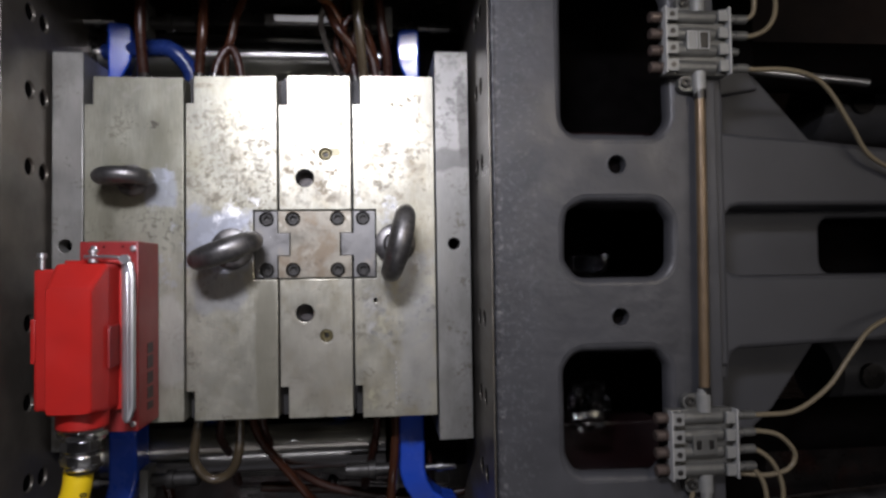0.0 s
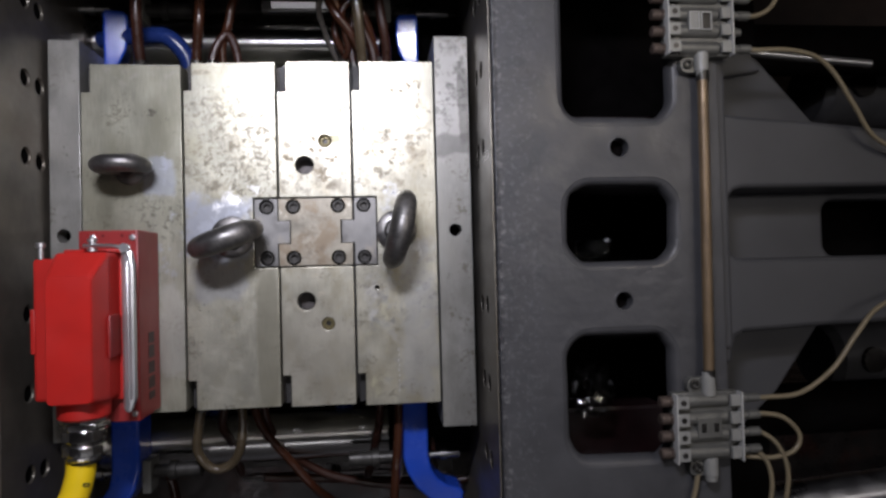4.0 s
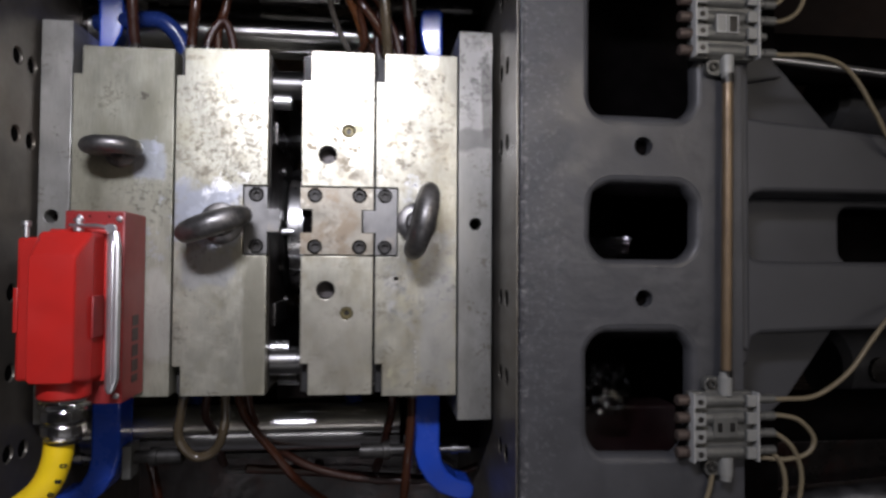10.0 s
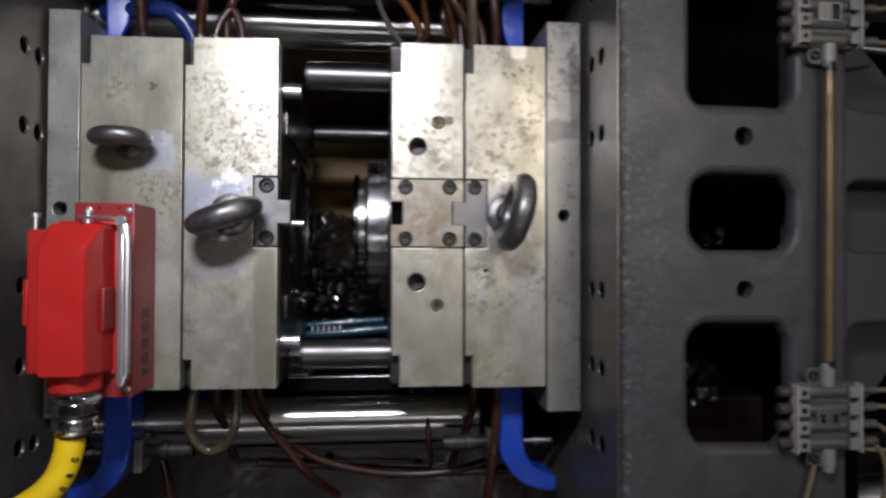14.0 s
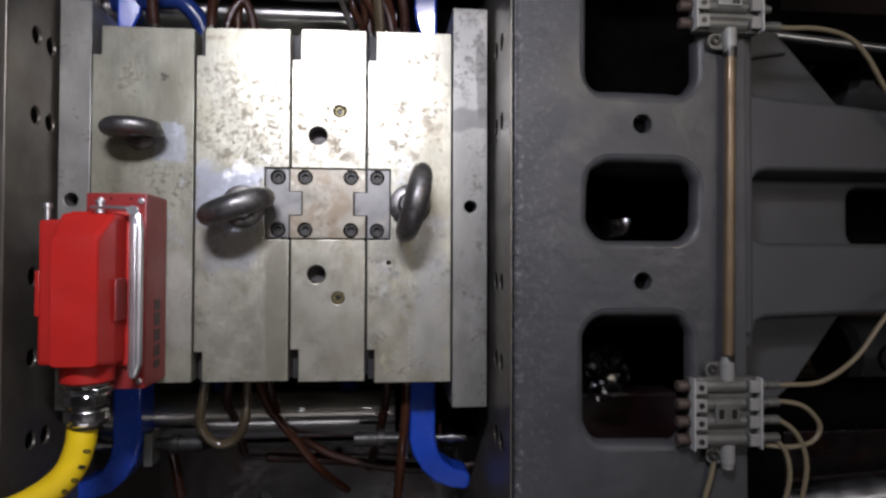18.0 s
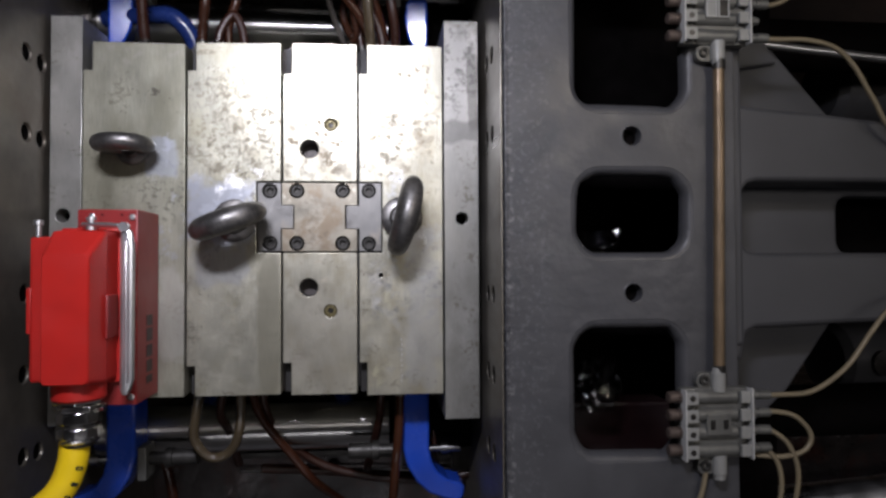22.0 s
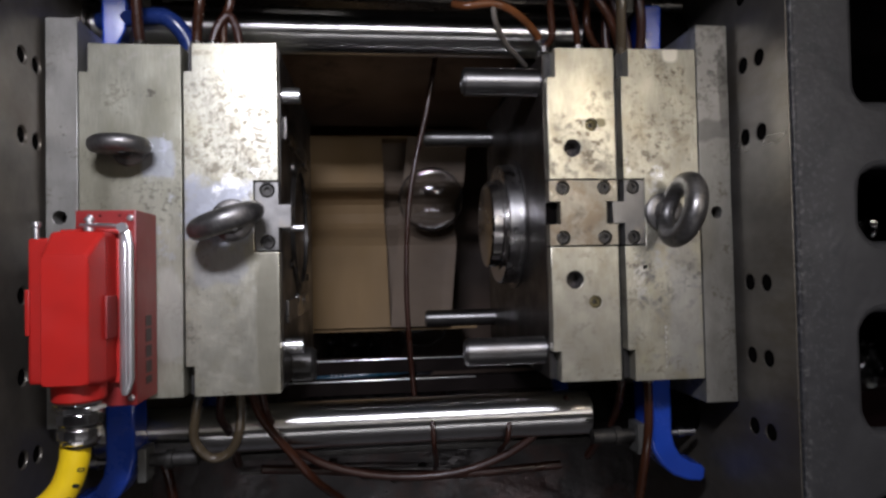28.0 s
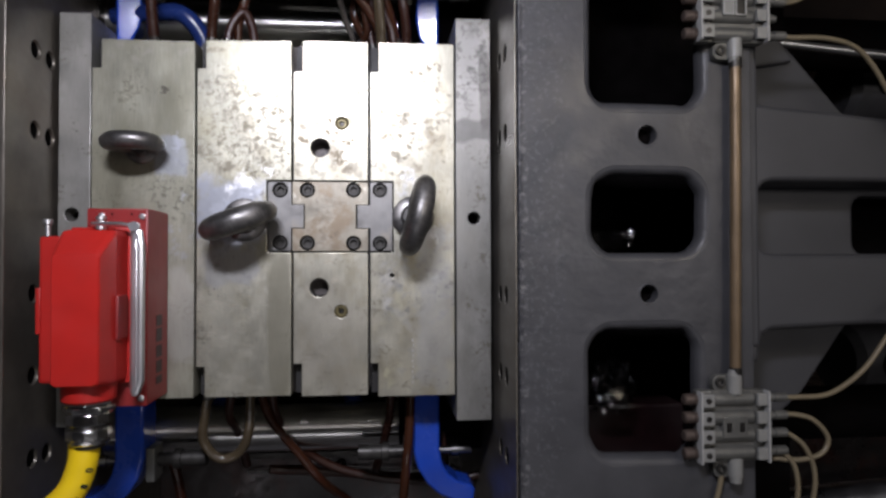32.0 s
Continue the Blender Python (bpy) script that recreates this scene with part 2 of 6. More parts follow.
STEEL_B = mat("ground_steel_stained", (0.44, 0.425, 0.345), 0.345, 0.68, 0.27, 36, 0.10, 240, (0.35, 0.32, 0.20), 0.4, 26, 0.05, stretch=(1, 0.75, 1), cut=0.49, specks=0.5,
              patches=[(-0.045, 0.072, 0.05, 0.042, (0.45, 0.38, 0.24), 0.18, 40, 0), (-0.047, 0.078, 0.05, 0.045, (0.15, 0.125, 0.075), 0.55, 165, 0), (-0.026, 0.058, 0.032, 0.026, (0.12, 0.10, 0.065), 0.75, 150, 0),
                       (-0.062, 0.066, 0.02, 0.024, (0.17, 0.14, 0.08), 0.5, 190, 0), (-0.075, 0.165, 0.02, 0.006, (0.2, 0.17, 0.1), 0.6, 90, 0),
                       (-0.046, 0.080, 0.046, 0.05, (0.30, 0.27, 0.19), 0.55, 38, 0), (-0.050, 0.085, 0.044, 0.05, (0.15, 0.13, 0.08), 0.55, 95, 0), (-0.040, 0.062, 0.042, 0.032, (0.14, 0.115, 0.07), 0.55, 70, 0), (-0.070, 0.120, 0.022, 0.020, (0.15, 0.13, 0.08), 0.6, 120, 0), (-0.020, 0.10, 0.018, 0.03, (0.16, 0.14, 0.095), 0.65, 130, 0), (-0.045, 0.135, 0.04, 0.02, (0.16, 0.15, 0.12), 0.5, 200, 0),
                       # pale blue and white: bare metal by the eyebolt, its glare painted in
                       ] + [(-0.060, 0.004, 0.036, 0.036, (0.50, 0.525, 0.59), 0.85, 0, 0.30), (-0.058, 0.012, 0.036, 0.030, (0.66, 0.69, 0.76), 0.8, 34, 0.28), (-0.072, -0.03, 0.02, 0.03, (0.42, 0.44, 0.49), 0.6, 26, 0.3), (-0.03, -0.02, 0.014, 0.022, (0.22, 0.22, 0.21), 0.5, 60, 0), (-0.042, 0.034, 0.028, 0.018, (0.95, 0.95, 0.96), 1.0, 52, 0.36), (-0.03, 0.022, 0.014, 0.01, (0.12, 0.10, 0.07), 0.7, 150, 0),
                       (-0.07, -0.075, 0.010, 0.008, (0.12, 0.11, 0.08), 0.7, 60, 0), (-0.03, -0.06, 0.022, 0.02, (0.24, 0.23, 0.19), 0.55, 45, 0), (-0.055, -0.155, 0.032, 0.016, (0.25, 0.23, 0.17), 0.5, 80, 0), (-0.045, -0.10, 0.04, 0.05, (0.29, 0.275, 0.215), 0.5, 24, 0), (-0.08, -0.12, 0.008, 0.04, (0.22, 0.20, 0.15), 0.5, 120, 0),
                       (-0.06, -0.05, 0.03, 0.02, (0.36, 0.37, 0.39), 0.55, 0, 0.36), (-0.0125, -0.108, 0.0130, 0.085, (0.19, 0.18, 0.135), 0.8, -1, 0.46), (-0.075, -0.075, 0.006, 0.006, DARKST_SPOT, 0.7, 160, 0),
                       (-0.052, -0.135, 0.03, 0.04, (0.36, 0.35, 0.29), 0.45, 0, 0), (-0.05, -0.171, 0.006, 0.004, DARKST_SPOT, 0.7, 200, 0),
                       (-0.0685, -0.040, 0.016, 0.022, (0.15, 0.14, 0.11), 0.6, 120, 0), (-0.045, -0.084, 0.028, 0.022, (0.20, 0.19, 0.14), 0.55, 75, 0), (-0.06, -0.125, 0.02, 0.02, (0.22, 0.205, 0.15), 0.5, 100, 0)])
STEEL_C = mat("ground_steel_clean", (0.395, 0.38, 0.31), 0.345, 0.68, 0.24, 34, 0.08, 240, (0.30, 0.26, 0.17), 0.45, 24, 0.05, stretch=(1, 0.7, 1), cut=0.49, specks=0.5,
              patches=[(0.03, 0.075, 0.03, 0.03, (0.16, 0.115, 0.06), 0.8, 75, 0), (0.03, 0.055, 0.035, 0.02, (0.24, 0.19, 0.12), 0.7, 35, 0), (0.04, -0.0, 0.03, 0.03, (0.27, 0.23, 0.17), 0.8, 28, 0),
                       (0.035, 0.062, 0.042, 0.040, (0.22, 0.19, 0.13), 0.6, 32, 0), (0.020, 0.068, 0.022, 0.034, (0.14, 0.12, 0.085), 0.5, 110, 0), (0.055, 0.060, 0.022, 0.030, (0.15, 0.13, 0.09), 0.45, 85, 0), (0.058, 0.096, 0.007, 0.005, (0.09, 0.08, 0.045), 0.9, 0, 0), (0.06, 0.125, 0.014, 0.02, (0.17, 0.15, 0.10), 0.6, 100, 0), (0.022, 0.095, 0.012, 0.01, (0.15, 0.13, 0.09), 0.5, 140, 0), (0.04, 0.045, 0.035, 0.012, (0.15, 0.13, 0.09), 0.4, 70, 0), (0.035, -0.06, 0.022, 0.018, (0.26, 0.21, 0.14), 0.55, 60, 0), (0.02, -0.15, 0.016, 0.02, (0.25, 0.22, 0.15), 0.5, 80, 0),
                       (0.115, 0.065, 0.042, 0.035, (0.24, 0.20, 0.13), 0.6, 34, 0), (0.105, 0.058, 0.03, 0.02, (0.12, 0.10, 0.065), 0.75, 90, 0), (0.12, 0.09, 0.03, 0.016, (0.13, 0.11, 0.075), 0.65, 130, 0), (0.148, 0.1, 0.012, 0.05, (0.16, 0.13, 0.085), 0.6, 120, 0), (0.088, 0.10, 0.012, 0.05, (0.17, 0.14, 0.09), 0.5, 130, 0), (0.125, -0.09, 0.03, 0.03, (0.24, 0.24, 0.22), 0.55, 110, 0), (0.145, -0.045, 0.012, 0.02, (0.15, 0.145, 0.13), 0.6, 140, 0),
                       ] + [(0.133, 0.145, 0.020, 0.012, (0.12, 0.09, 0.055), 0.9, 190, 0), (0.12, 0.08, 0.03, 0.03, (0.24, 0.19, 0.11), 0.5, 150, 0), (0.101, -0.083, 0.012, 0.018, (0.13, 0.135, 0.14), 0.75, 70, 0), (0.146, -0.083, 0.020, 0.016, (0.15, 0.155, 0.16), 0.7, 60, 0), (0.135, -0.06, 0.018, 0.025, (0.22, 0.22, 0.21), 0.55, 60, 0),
                       # white and bluish ones are polished spots, whitened for their glare
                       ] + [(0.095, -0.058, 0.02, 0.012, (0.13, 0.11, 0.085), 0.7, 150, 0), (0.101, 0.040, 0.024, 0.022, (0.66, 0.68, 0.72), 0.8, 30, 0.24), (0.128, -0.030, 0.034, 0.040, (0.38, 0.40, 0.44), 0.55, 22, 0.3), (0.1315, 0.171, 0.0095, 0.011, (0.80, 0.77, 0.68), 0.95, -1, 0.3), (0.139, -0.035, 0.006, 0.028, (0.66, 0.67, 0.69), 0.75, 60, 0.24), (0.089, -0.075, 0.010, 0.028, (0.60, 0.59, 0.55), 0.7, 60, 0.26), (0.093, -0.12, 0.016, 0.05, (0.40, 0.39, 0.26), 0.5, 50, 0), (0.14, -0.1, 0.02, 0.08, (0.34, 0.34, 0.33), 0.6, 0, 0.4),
                       (0.02, -0.166, 0.02, 0.006, (0.13, 0.11, 0.07), 0.6, 120, 0), (0.06, -0.168, 0.012, 0.006, (0.13, 0.11, 0.07), 0.6, 120, 0), (0.10, -0.158, 0.022, 0.014, (0.17, 0.15, 0.11), 0.55, 90, 0), (0.11, -0.052, 0.022, 0.02, (0.20, 0.20, 0.19), 0.6, 55, 0), (0.14, -0.08, 0.016, 0.03, (0.22, 0.22, 0.22), 0.6, 50, 0), (0.04, -0.125, 0.035, 0.045, (0.28, 0.26, 0.205), 0.5, 26, 0), (0.115, -0.12, 0.04, 0.05, (0.28, 0.27, 0.23), 0.5, 30, 0),
                       (0.035, -0.12, 0.04, 0.05, (0.33, 0.31, 0.26), 0.45, 0, 0.42), (0.125, -0.165, 0.03, 0.008, (0.13, 0.11, 0.07), 0.7, 140, 0),
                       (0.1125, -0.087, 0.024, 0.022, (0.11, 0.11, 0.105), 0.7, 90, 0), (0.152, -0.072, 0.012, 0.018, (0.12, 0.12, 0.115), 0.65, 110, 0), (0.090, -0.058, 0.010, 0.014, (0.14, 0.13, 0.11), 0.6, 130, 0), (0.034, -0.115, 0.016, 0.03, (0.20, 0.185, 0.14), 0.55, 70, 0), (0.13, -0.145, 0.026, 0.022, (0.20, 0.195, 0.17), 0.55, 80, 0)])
STEEL_D = mat("clamp_plate_steel", (0.25, 0.246, 0.226), 0.45, 0.65, 0.13, 22, 0.12, 220, (0.16, 0.155, 0.135), 0.65, 14, 0.1, stretch=(1, 0.6, 1), cut=0.49, specks=0.6,
              patches=[(0.18, 0.140, 0.05, 0.060, (0.33, 0.32, 0.30), 0.6, 0, 0.36), (0.178, 0.165, 0.02, 0.028, (0.08, 0.076, 0.07), 0.75, 60, 0.4), (0.186, 0.135, 0.02, 0.03, (0.10, 0.097, 0.09), 0.75, 90, 0.4), (0.18, 0.088, 0.09, 0.012, (0.12, 0.117, 0.11), 0.7, 0, 0.4), (0.18, 0.15, 0.03, 0.05, (0.12, 0.115, 0.10), 0.6, 150, 0.4), (0.192, 0.13, 0.006, 0.05, (0.07, 0.068, 0.06), 0.6, 0, 0.4), (-0.203, 0.085, 0.006, 0.008, DARKST_SPOT, 0.7, 160, 0)])
LOCKBLK = mat("stained_lock_steel", (0.255, 0.235, 0.19), 0.4, 0.7, 0.16, 40, 0.08, 300, (0.17, 0.125, 0.08), 0.7, 32, 0.1, cut=0.47,
              patches=[(0.007, 0.024, 0.008, 0.012, (0.55, 0.52, 0.43), 0.75, 70, 0.32), (0.067, 0.021, 0.008, 0.012, (0.55, 0.52, 0.43), 0.7, 80, 0.32), (0.068, -0.024, 0.007, 0.010, (0.5, 0.47, 0.40), 0.6, 90, 0.32), (0.038, 0.008, 0.022, 0.022, (0.13, 0.10, 0.065), 0.5, 48, 0), (0.03, -0.018, 0.02, 0.012, (0.12, 0.09, 0.06), 0.5, 90, 0)])
LOCKST = mat("hardened_steel", (0.19, 0.186, 0.178), 0.42, 0.75, 0.08, 60, 0.05, 400, (0.3, 0.26, 0.2), 0.5, 30)
CHROME = mat("polished_steel", (0.74, 0.74, 0.73), 0.31, 1.0, 0.06, 20, 0.02, 200, None, 0, 9, 0.05)
BAR = turned(mat("chromed_bar_steel", (0.72, 0.715, 0.70), 0.31, 1.0, 0.05, 20, 0.01, 120, (0.45, 0.42, 0.38), 0.3, 5, 0.03, stretch=(3, 1, 1), cut=0.52), "X")
PIN = turned(mat("guide_pin_steel", (0.33, 0.325, 0.32), 0.50, 1.0, 0.10, 30, 0.02, 300, (0.24, 0.22, 0.20), 0.5, 18, 0.05), "X", 0.8)
MIRROR = mat("mirror_polished_core", (0.52, 0.50, 0.48), 0.16, 1.0, 0.04, 12, 0.0)
CORE = turned(mat("turned_core_steel", (0.62, 0.61, 0.60), 0.27, 1.0, 0.06, 30, 0.02, 300), "X", 0.4)
RAILW = mat("pale_moulded_edge", (0.34, 0.34, 0.325), 0.4, 0.0, 0.1, 60, 0.05, 300)
BRASSD = mat("dull_copper_plug", (0.085, 0.064, 0.054), 0.45, 0.4, 0.2, 60, 0.08, 300)
WINE = mat("oily_wine_red_primer", (0.009, 0.0034, 0.0038), 0.4, 0.0, 0.4, 20, 0.2, 80)
WETBED = mat("wet_oily_bed_casting", (0.026, 0.022, 0.022), 0.30, 0.2, 0.5, 20, 0.5, 34, (0.06, 0.018, 0.012), 0.6, 14, 0.12, cut=0.5, bdist=0.004)
ORANGE = mat("orange_brown_tube", (0.12, 0.042, 0.014), 0.3, 0.0, 0.3, 40, 0.05, 200, (0.05, 0.018, 0.009), 0.6, 30)
CLEART = mat("cloudy_grey_tube", (0.13, 0.115, 0.10), 0.25, 0.0, 0.2, 40, 0.05, 200)
FORGED = mat("forged_dark_steel", (0.165, 0.16, 0.155), 0.42, 0.9, 0.3, 60, 0.35, 140, (0.33, 0.31, 0.29), 0.6, 40, cut=0.5)
BLACKOX = mat("black_oxide_steel", (0.045, 0.043, 0.04), 0.4, 0.7, 0.3, 80, 0.1, 300)
PARTING = mat("oily_parting_face", (0.038, 0.032, 0.028), 0.40, 0.6, 0.3, 20, 0.06, 200, (0.025, 0.018, 0.013), 0.7, 12)
BOREST = mat("oiled_bore_steel", (0.075, 0.066, 0.062), 0.5, 0.4, 0.4, 90, 0.2, 200)
# near black without gloss, painted where bores, pockets and openings lie in shade
SHADEBLK = mat("recess_shade_black", (0.0035, 0.003, 0.003), 0.9, 0.0, 0.3, 60, 0.1, 200, ior=1.08)
PLATEN_FACE = mat("oiled_platen_steel", (0.120, 0.108, 0.090), 0.4, 0.6, 0.25, 14, 0.1, 180, (0.09, 0.07, 0.05), 0.7, 7, 0.1, cut=0.5)
FACE = mat("machined_platen_face", (0.195, 0.182, 0.160), 0.36, 0.7, 0.2, 16, 0.1, 180, (0.15, 0.13, 0.10), 0.8, 11, 0.1, cut=0.48, stretch=(1, 1, 0.4))
CAST = mat("grey_painted_casting", (0.047, 0.0472, 0.0505), 0.44, 0.0, 0.16, 26, 0.32, 62, (0.038, 0.039, 0.043), 0.7, 16, 0.1, cut=0.53, bdist=0.0035,
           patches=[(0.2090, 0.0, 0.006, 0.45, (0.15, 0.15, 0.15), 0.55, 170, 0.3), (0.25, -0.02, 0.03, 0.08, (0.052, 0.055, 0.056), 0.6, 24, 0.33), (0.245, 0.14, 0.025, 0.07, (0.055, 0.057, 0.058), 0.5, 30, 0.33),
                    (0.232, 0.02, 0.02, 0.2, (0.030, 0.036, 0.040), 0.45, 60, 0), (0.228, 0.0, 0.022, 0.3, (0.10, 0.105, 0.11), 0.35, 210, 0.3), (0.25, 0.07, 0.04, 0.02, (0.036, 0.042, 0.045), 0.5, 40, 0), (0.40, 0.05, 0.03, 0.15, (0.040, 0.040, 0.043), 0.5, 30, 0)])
CASTW = mat("grey_painted_web", (0.049, 0.0495, 0.053), 0.5, 0.0, 0.14, 12, 0.10, 60, (0.045, 0.046, 0.051), 0.5, 7, 0.06)
HALL = mat("pale_bounce_paint", (0.42, 0.42, 0.44), 0.7, 0.0, 0.06, 2, 0.05, 30)
REDP = mat("red_painted_aluminium", (0.40, 0.016, 0.012), 0.4, 0.0, 0.08, 40, 0.06, 350, (0.38, 0.02, 0.018), 0.5, 30, 0.06)
REDBOX = mat("red_powder_coated_steel", (0.22, 0.018, 0.017), 0.45, 0.0, 0.12, 40, 0.1, 500, (0.22, 0.06, 0.05), 0.5, 24, 0.06)
ZINC = mat("zinc_plated_steel", (0.74, 0.74, 0.75), 0.34, 0.95, 0.03, 60, 0.02, 300, None, 0, 9, 0.03)
NICKEL = mat("nickel_plated_brass", (0.82, 0.82, 0.81), 0.22, 1.0, 0.05, 60, 0.05, 300)
BRASS = mat("brass", (0.16, 0.135, 0.065), 0.42, 0.5, 0.15, 60, 0.06, 300)
COPPER = mat("copper_tube", (0.15, 0.105, 0.062), 0.42, 0.35, 0.15, 40, 0.05, 300)
YELLOW = mat("yellow_cable_sheath", (0.80, 0.55, 0.012), 0.4, 0.0, 0.06, 50, 0.06, 400)
INK = mat("black_print", (0.02, 0.02, 0.02), 0.5, 0.0, 0.1)
DKRED = mat("dark_print", (0.030, 0.008, 0.008), 0.5, 0.0, 0.1)
BLUE = mat("blue_enamel", (0.014, 0.055, 0.37), 0.22, 0.0, 0.12, 30, 0.1, 250, (0.012, 0.04, 0.22), 0.5, 20, coat=0.4)
BLUEH = mat("blue_rubber_hose", (0.010, 0.024, 0.11), 0.24, 0.0, 0.1, 40, 0.1, 300)
AMBER = mat("amber_polyurethane_tube", (0.034, 0.012, 0.006), 0.22, 0.0, 0.3, 30, 0.05, 200, (0.035, 0.010, 0.006), 0.6, 25)
OLIVE = mat("clear_olive_tube", (0.055, 0.041, 0.024), 0.2, 0.0, 0.2, 30, 0.05, 200, coat=0.4)
AMBERD = mat("brown_oily_hose", (0.026, 0.009, 0.0055), 0.34, 0.0, 0.25, 30, 0.08, 200)
TAN = mat("nylon_oil_line", (0.165, 0.135, 0.085), 0.4, 0.0, 0.1, 40, 0.04, 300)
ALU = mat("cast_aluminium", (0.135, 0.135, 0.125), 0.42, 0.5, 0.14, 60, 0.25, 300, (0.2, 0.2, 0.19), 0.5, 40)
ALUW = mat("pale_plastic_pad", (0.225, 0.225, 0.212), 0.42, 0.1, 0.1, 60, 0.1, 300)
CARD = mat("brown_cardboard", (0.29, 0.195, 0.098), 0.8, 0.0, 0.08, 20, 0.1, 120, (0.28, 0.19, 0.10), 0.4, 6, stretch=(1, 0.3, 1))
CARDG = mat("greyish_cardboard", (0.205, 0.155, 0.112), 0.75, 0.0, 0.08, 20, 0.1, 120, (0.22, 0.17, 0.12), 0.4, 6)
BED = mat("oily_black_machine_bed", (0.036, 0.021, 0.015), 0.5, 0.1, 0.4, 14, 0.3, 60, (0.05, 0.022, 0.012), 0.6, 8)
BEDD = mat("oily_dark_frame_paint", (0.008, 0.006, 0.0055), 0.7, 0.0, 0.4, 14, 0.3, 60, (0.012, 0.007, 0.005), 0.6, 8, ior=1.12)
FLOORM = mat("oily_brown_floor", (0.075, 0.048, 0.032), 0.55, 0.0, 0.35, 6, 0.2, 60, (0.07, 0.04, 0.025), 0.6, 4)
# brown raised to stand for lens haze over the dark opening
CHUTE = mat("haze_lifted_brown", (0.27, 0.175, 0.115), 0.4, 0.2, 0.3, 9, 0.15, 80, (0.035, 0.022, 0.015), 0.7, 6)
ROD = turned(mat("bright_drawn_steel", (0.70, 0.70, 0.72), 0.34, 1.0, 0.08, 30, 0.03, 200), "X", 0.6)
# dark paint of the shading panel, also laid as shade in slots and seam
SHADEDK = mat("dark_shade_paint", (0.026, 0.025, 0.024), 0.5, 0.2, 0.25, 10, 0.15, 90)
DARKST = mat("dark_oiled_steel", (0.09, 0.085, 0.08), 0.32, 0.85, 0.3, 25, 0.1, 160)
BLUEFILM = mat("blue_tinted_plastic", (0.006, 0.046, 0.078), 0.25, 0.0, 0.1, 30, 0.05, 200, coat=0.5)

DARKFILM = mat("black_wet_film", (0.008, 0.008, 0.010), 0.16, 0.0, 0.3, 30, 0.4, 60)


def clear_mat(name, tint, gloss_rough=0.06, ior=2.1, crease=0.0):
    m = bpy.data.materials.new(name)
    m.use_nodes = True
    nt = m.node_tree
    for n in list(nt.nodes):
        if n.type != "OUTPUT_MATERIAL":
            nt.nodes.remove(n)
    out = [n for n in nt.nodes if n.type == "OUTPUT_MATERIAL"][0]
    tr = nt.nodes.new("ShaderNodeBsdfTransparent")
    tr.inputs["Color"].default_value = (*tint, 1)
    gl = nt.nodes.new("ShaderNodeBsdfGlossy")
    gl.inputs["Roughness"].default_value = gloss_rough
    mx = nt.nodes.new("ShaderNodeMixShader")
    fr = nt.nodes.new("ShaderNodeFresnel")
    fr.inputs["IOR"].default_value = ior
    nt.links.new(fr.outputs["Fac"], mx.inputs["Fac"])
    nt.links.new(tr.outputs["BSDF"], mx.inputs[1])
    nt.links.new(gl.outputs["BSDF"], mx.inputs[2])
    nt.links.new(mx.outputs["Shader"], out.inputs["Surface"])
    if crease:
        co = nt.nodes.new("ShaderNodeTexCoord")
        no = nt.nodes.new("ShaderNodeTexNoise")
        no.inputs["Scale"].default_value, no.inputs["Detail"].default_value = 48, 2
        nt.links.new(co.outputs["Object"], no.inputs["Vector"])
        bp = nt.nodes.new("ShaderNodeBump")
        bp.inputs["Strength"].default_value, bp.inputs["Distance"].default_value = crease, 0.004
        nt.links.new(no.outputs["Fac"], bp.inputs["Height"])
        nt.links.new(bp.outputs["Normal"], gl.inputs["Normal"])
    return m


CLEAR = clear_mat("clear_plastic", (0.93, 0.94, 0.95))
CLEARW = mat("milky_plastic", (0.26, 0.28, 0.30), 0.2, 0.0, 0.05, 30, 0.02, 200, coat=0.5)
FILM = clear_mat("clear_film", (0.47, 0.48, 0.51), 0.12, 2.5, 0.5)
SCRAP = clear_mat("dusty_clear_film", (0.62, 0.63, 0.65), 0.09, 1.66, 0.4)


# ---------------------------------------------------------------- mesh helpers
def fill_poly(bm, outer, holes, z0, z1):
    """Adds a slab with the outline outer, openings holes, between the heights z0 and z1."""
    tmp = bmesh.new()
    edges = []
    for loop in (outer, *holes):
        vs = [tmp.verts.new((x, y, 0)) for x, y in loop]
        edges += [tmp.edges.new((vs[i], vs[(i + 1) % len(vs)])) for i in range(len(vs))]
    bmesh.ops.triangle_fill(tmp, use_beauty=True, edges=edges, normal=(0, 0, 1))
    tmp.verts.index_update()
    base = [v.co.copy() for v in tmp.verts]
    tris = [[v.index for v in f.verts] for f in tmp.faces]
    tmp.free()
    lo = [bm.verts.new((c.x, c.y, z0)) for c in base]
    hi = [bm.verts.new((c.x, c.y, z1)) for c in base]
    for t in tris:
        bm.faces.new([hi[i] for i in t])
        bm.faces.new([lo[i] for i in reversed(t)])
    k = 0
    for loop in (outer, *holes):
        n = len(loop)
        for i in range(n):
            a, b = k + i, k + (i + 1) % n
            bm.faces.new((lo[a], lo[b], hi[b], hi[a]))
        k += n
    return lo + hi


def slab(outer, holes=(), z0=0.0, z1=1.0, bev=0.0, seg=2):
    bm = bmesh.new()
    fill_poly(bm, outer, holes, z0, z1)
    bmesh.ops.recalc_face_normals(bm, faces=bm.faces)
    if bev:
        es = [e for e in bm.edges if len(e.link_faces) == 2 and e.calc_face_angle(0) > 1.0]
        res = bmesh.ops.bevel(bm, geom=es, offset=bev, segments=seg, affect="EDGES", clamp_overlap=True, profile=0.5)
        for f in res["faces"]:
            f.smooth = True
    return bm


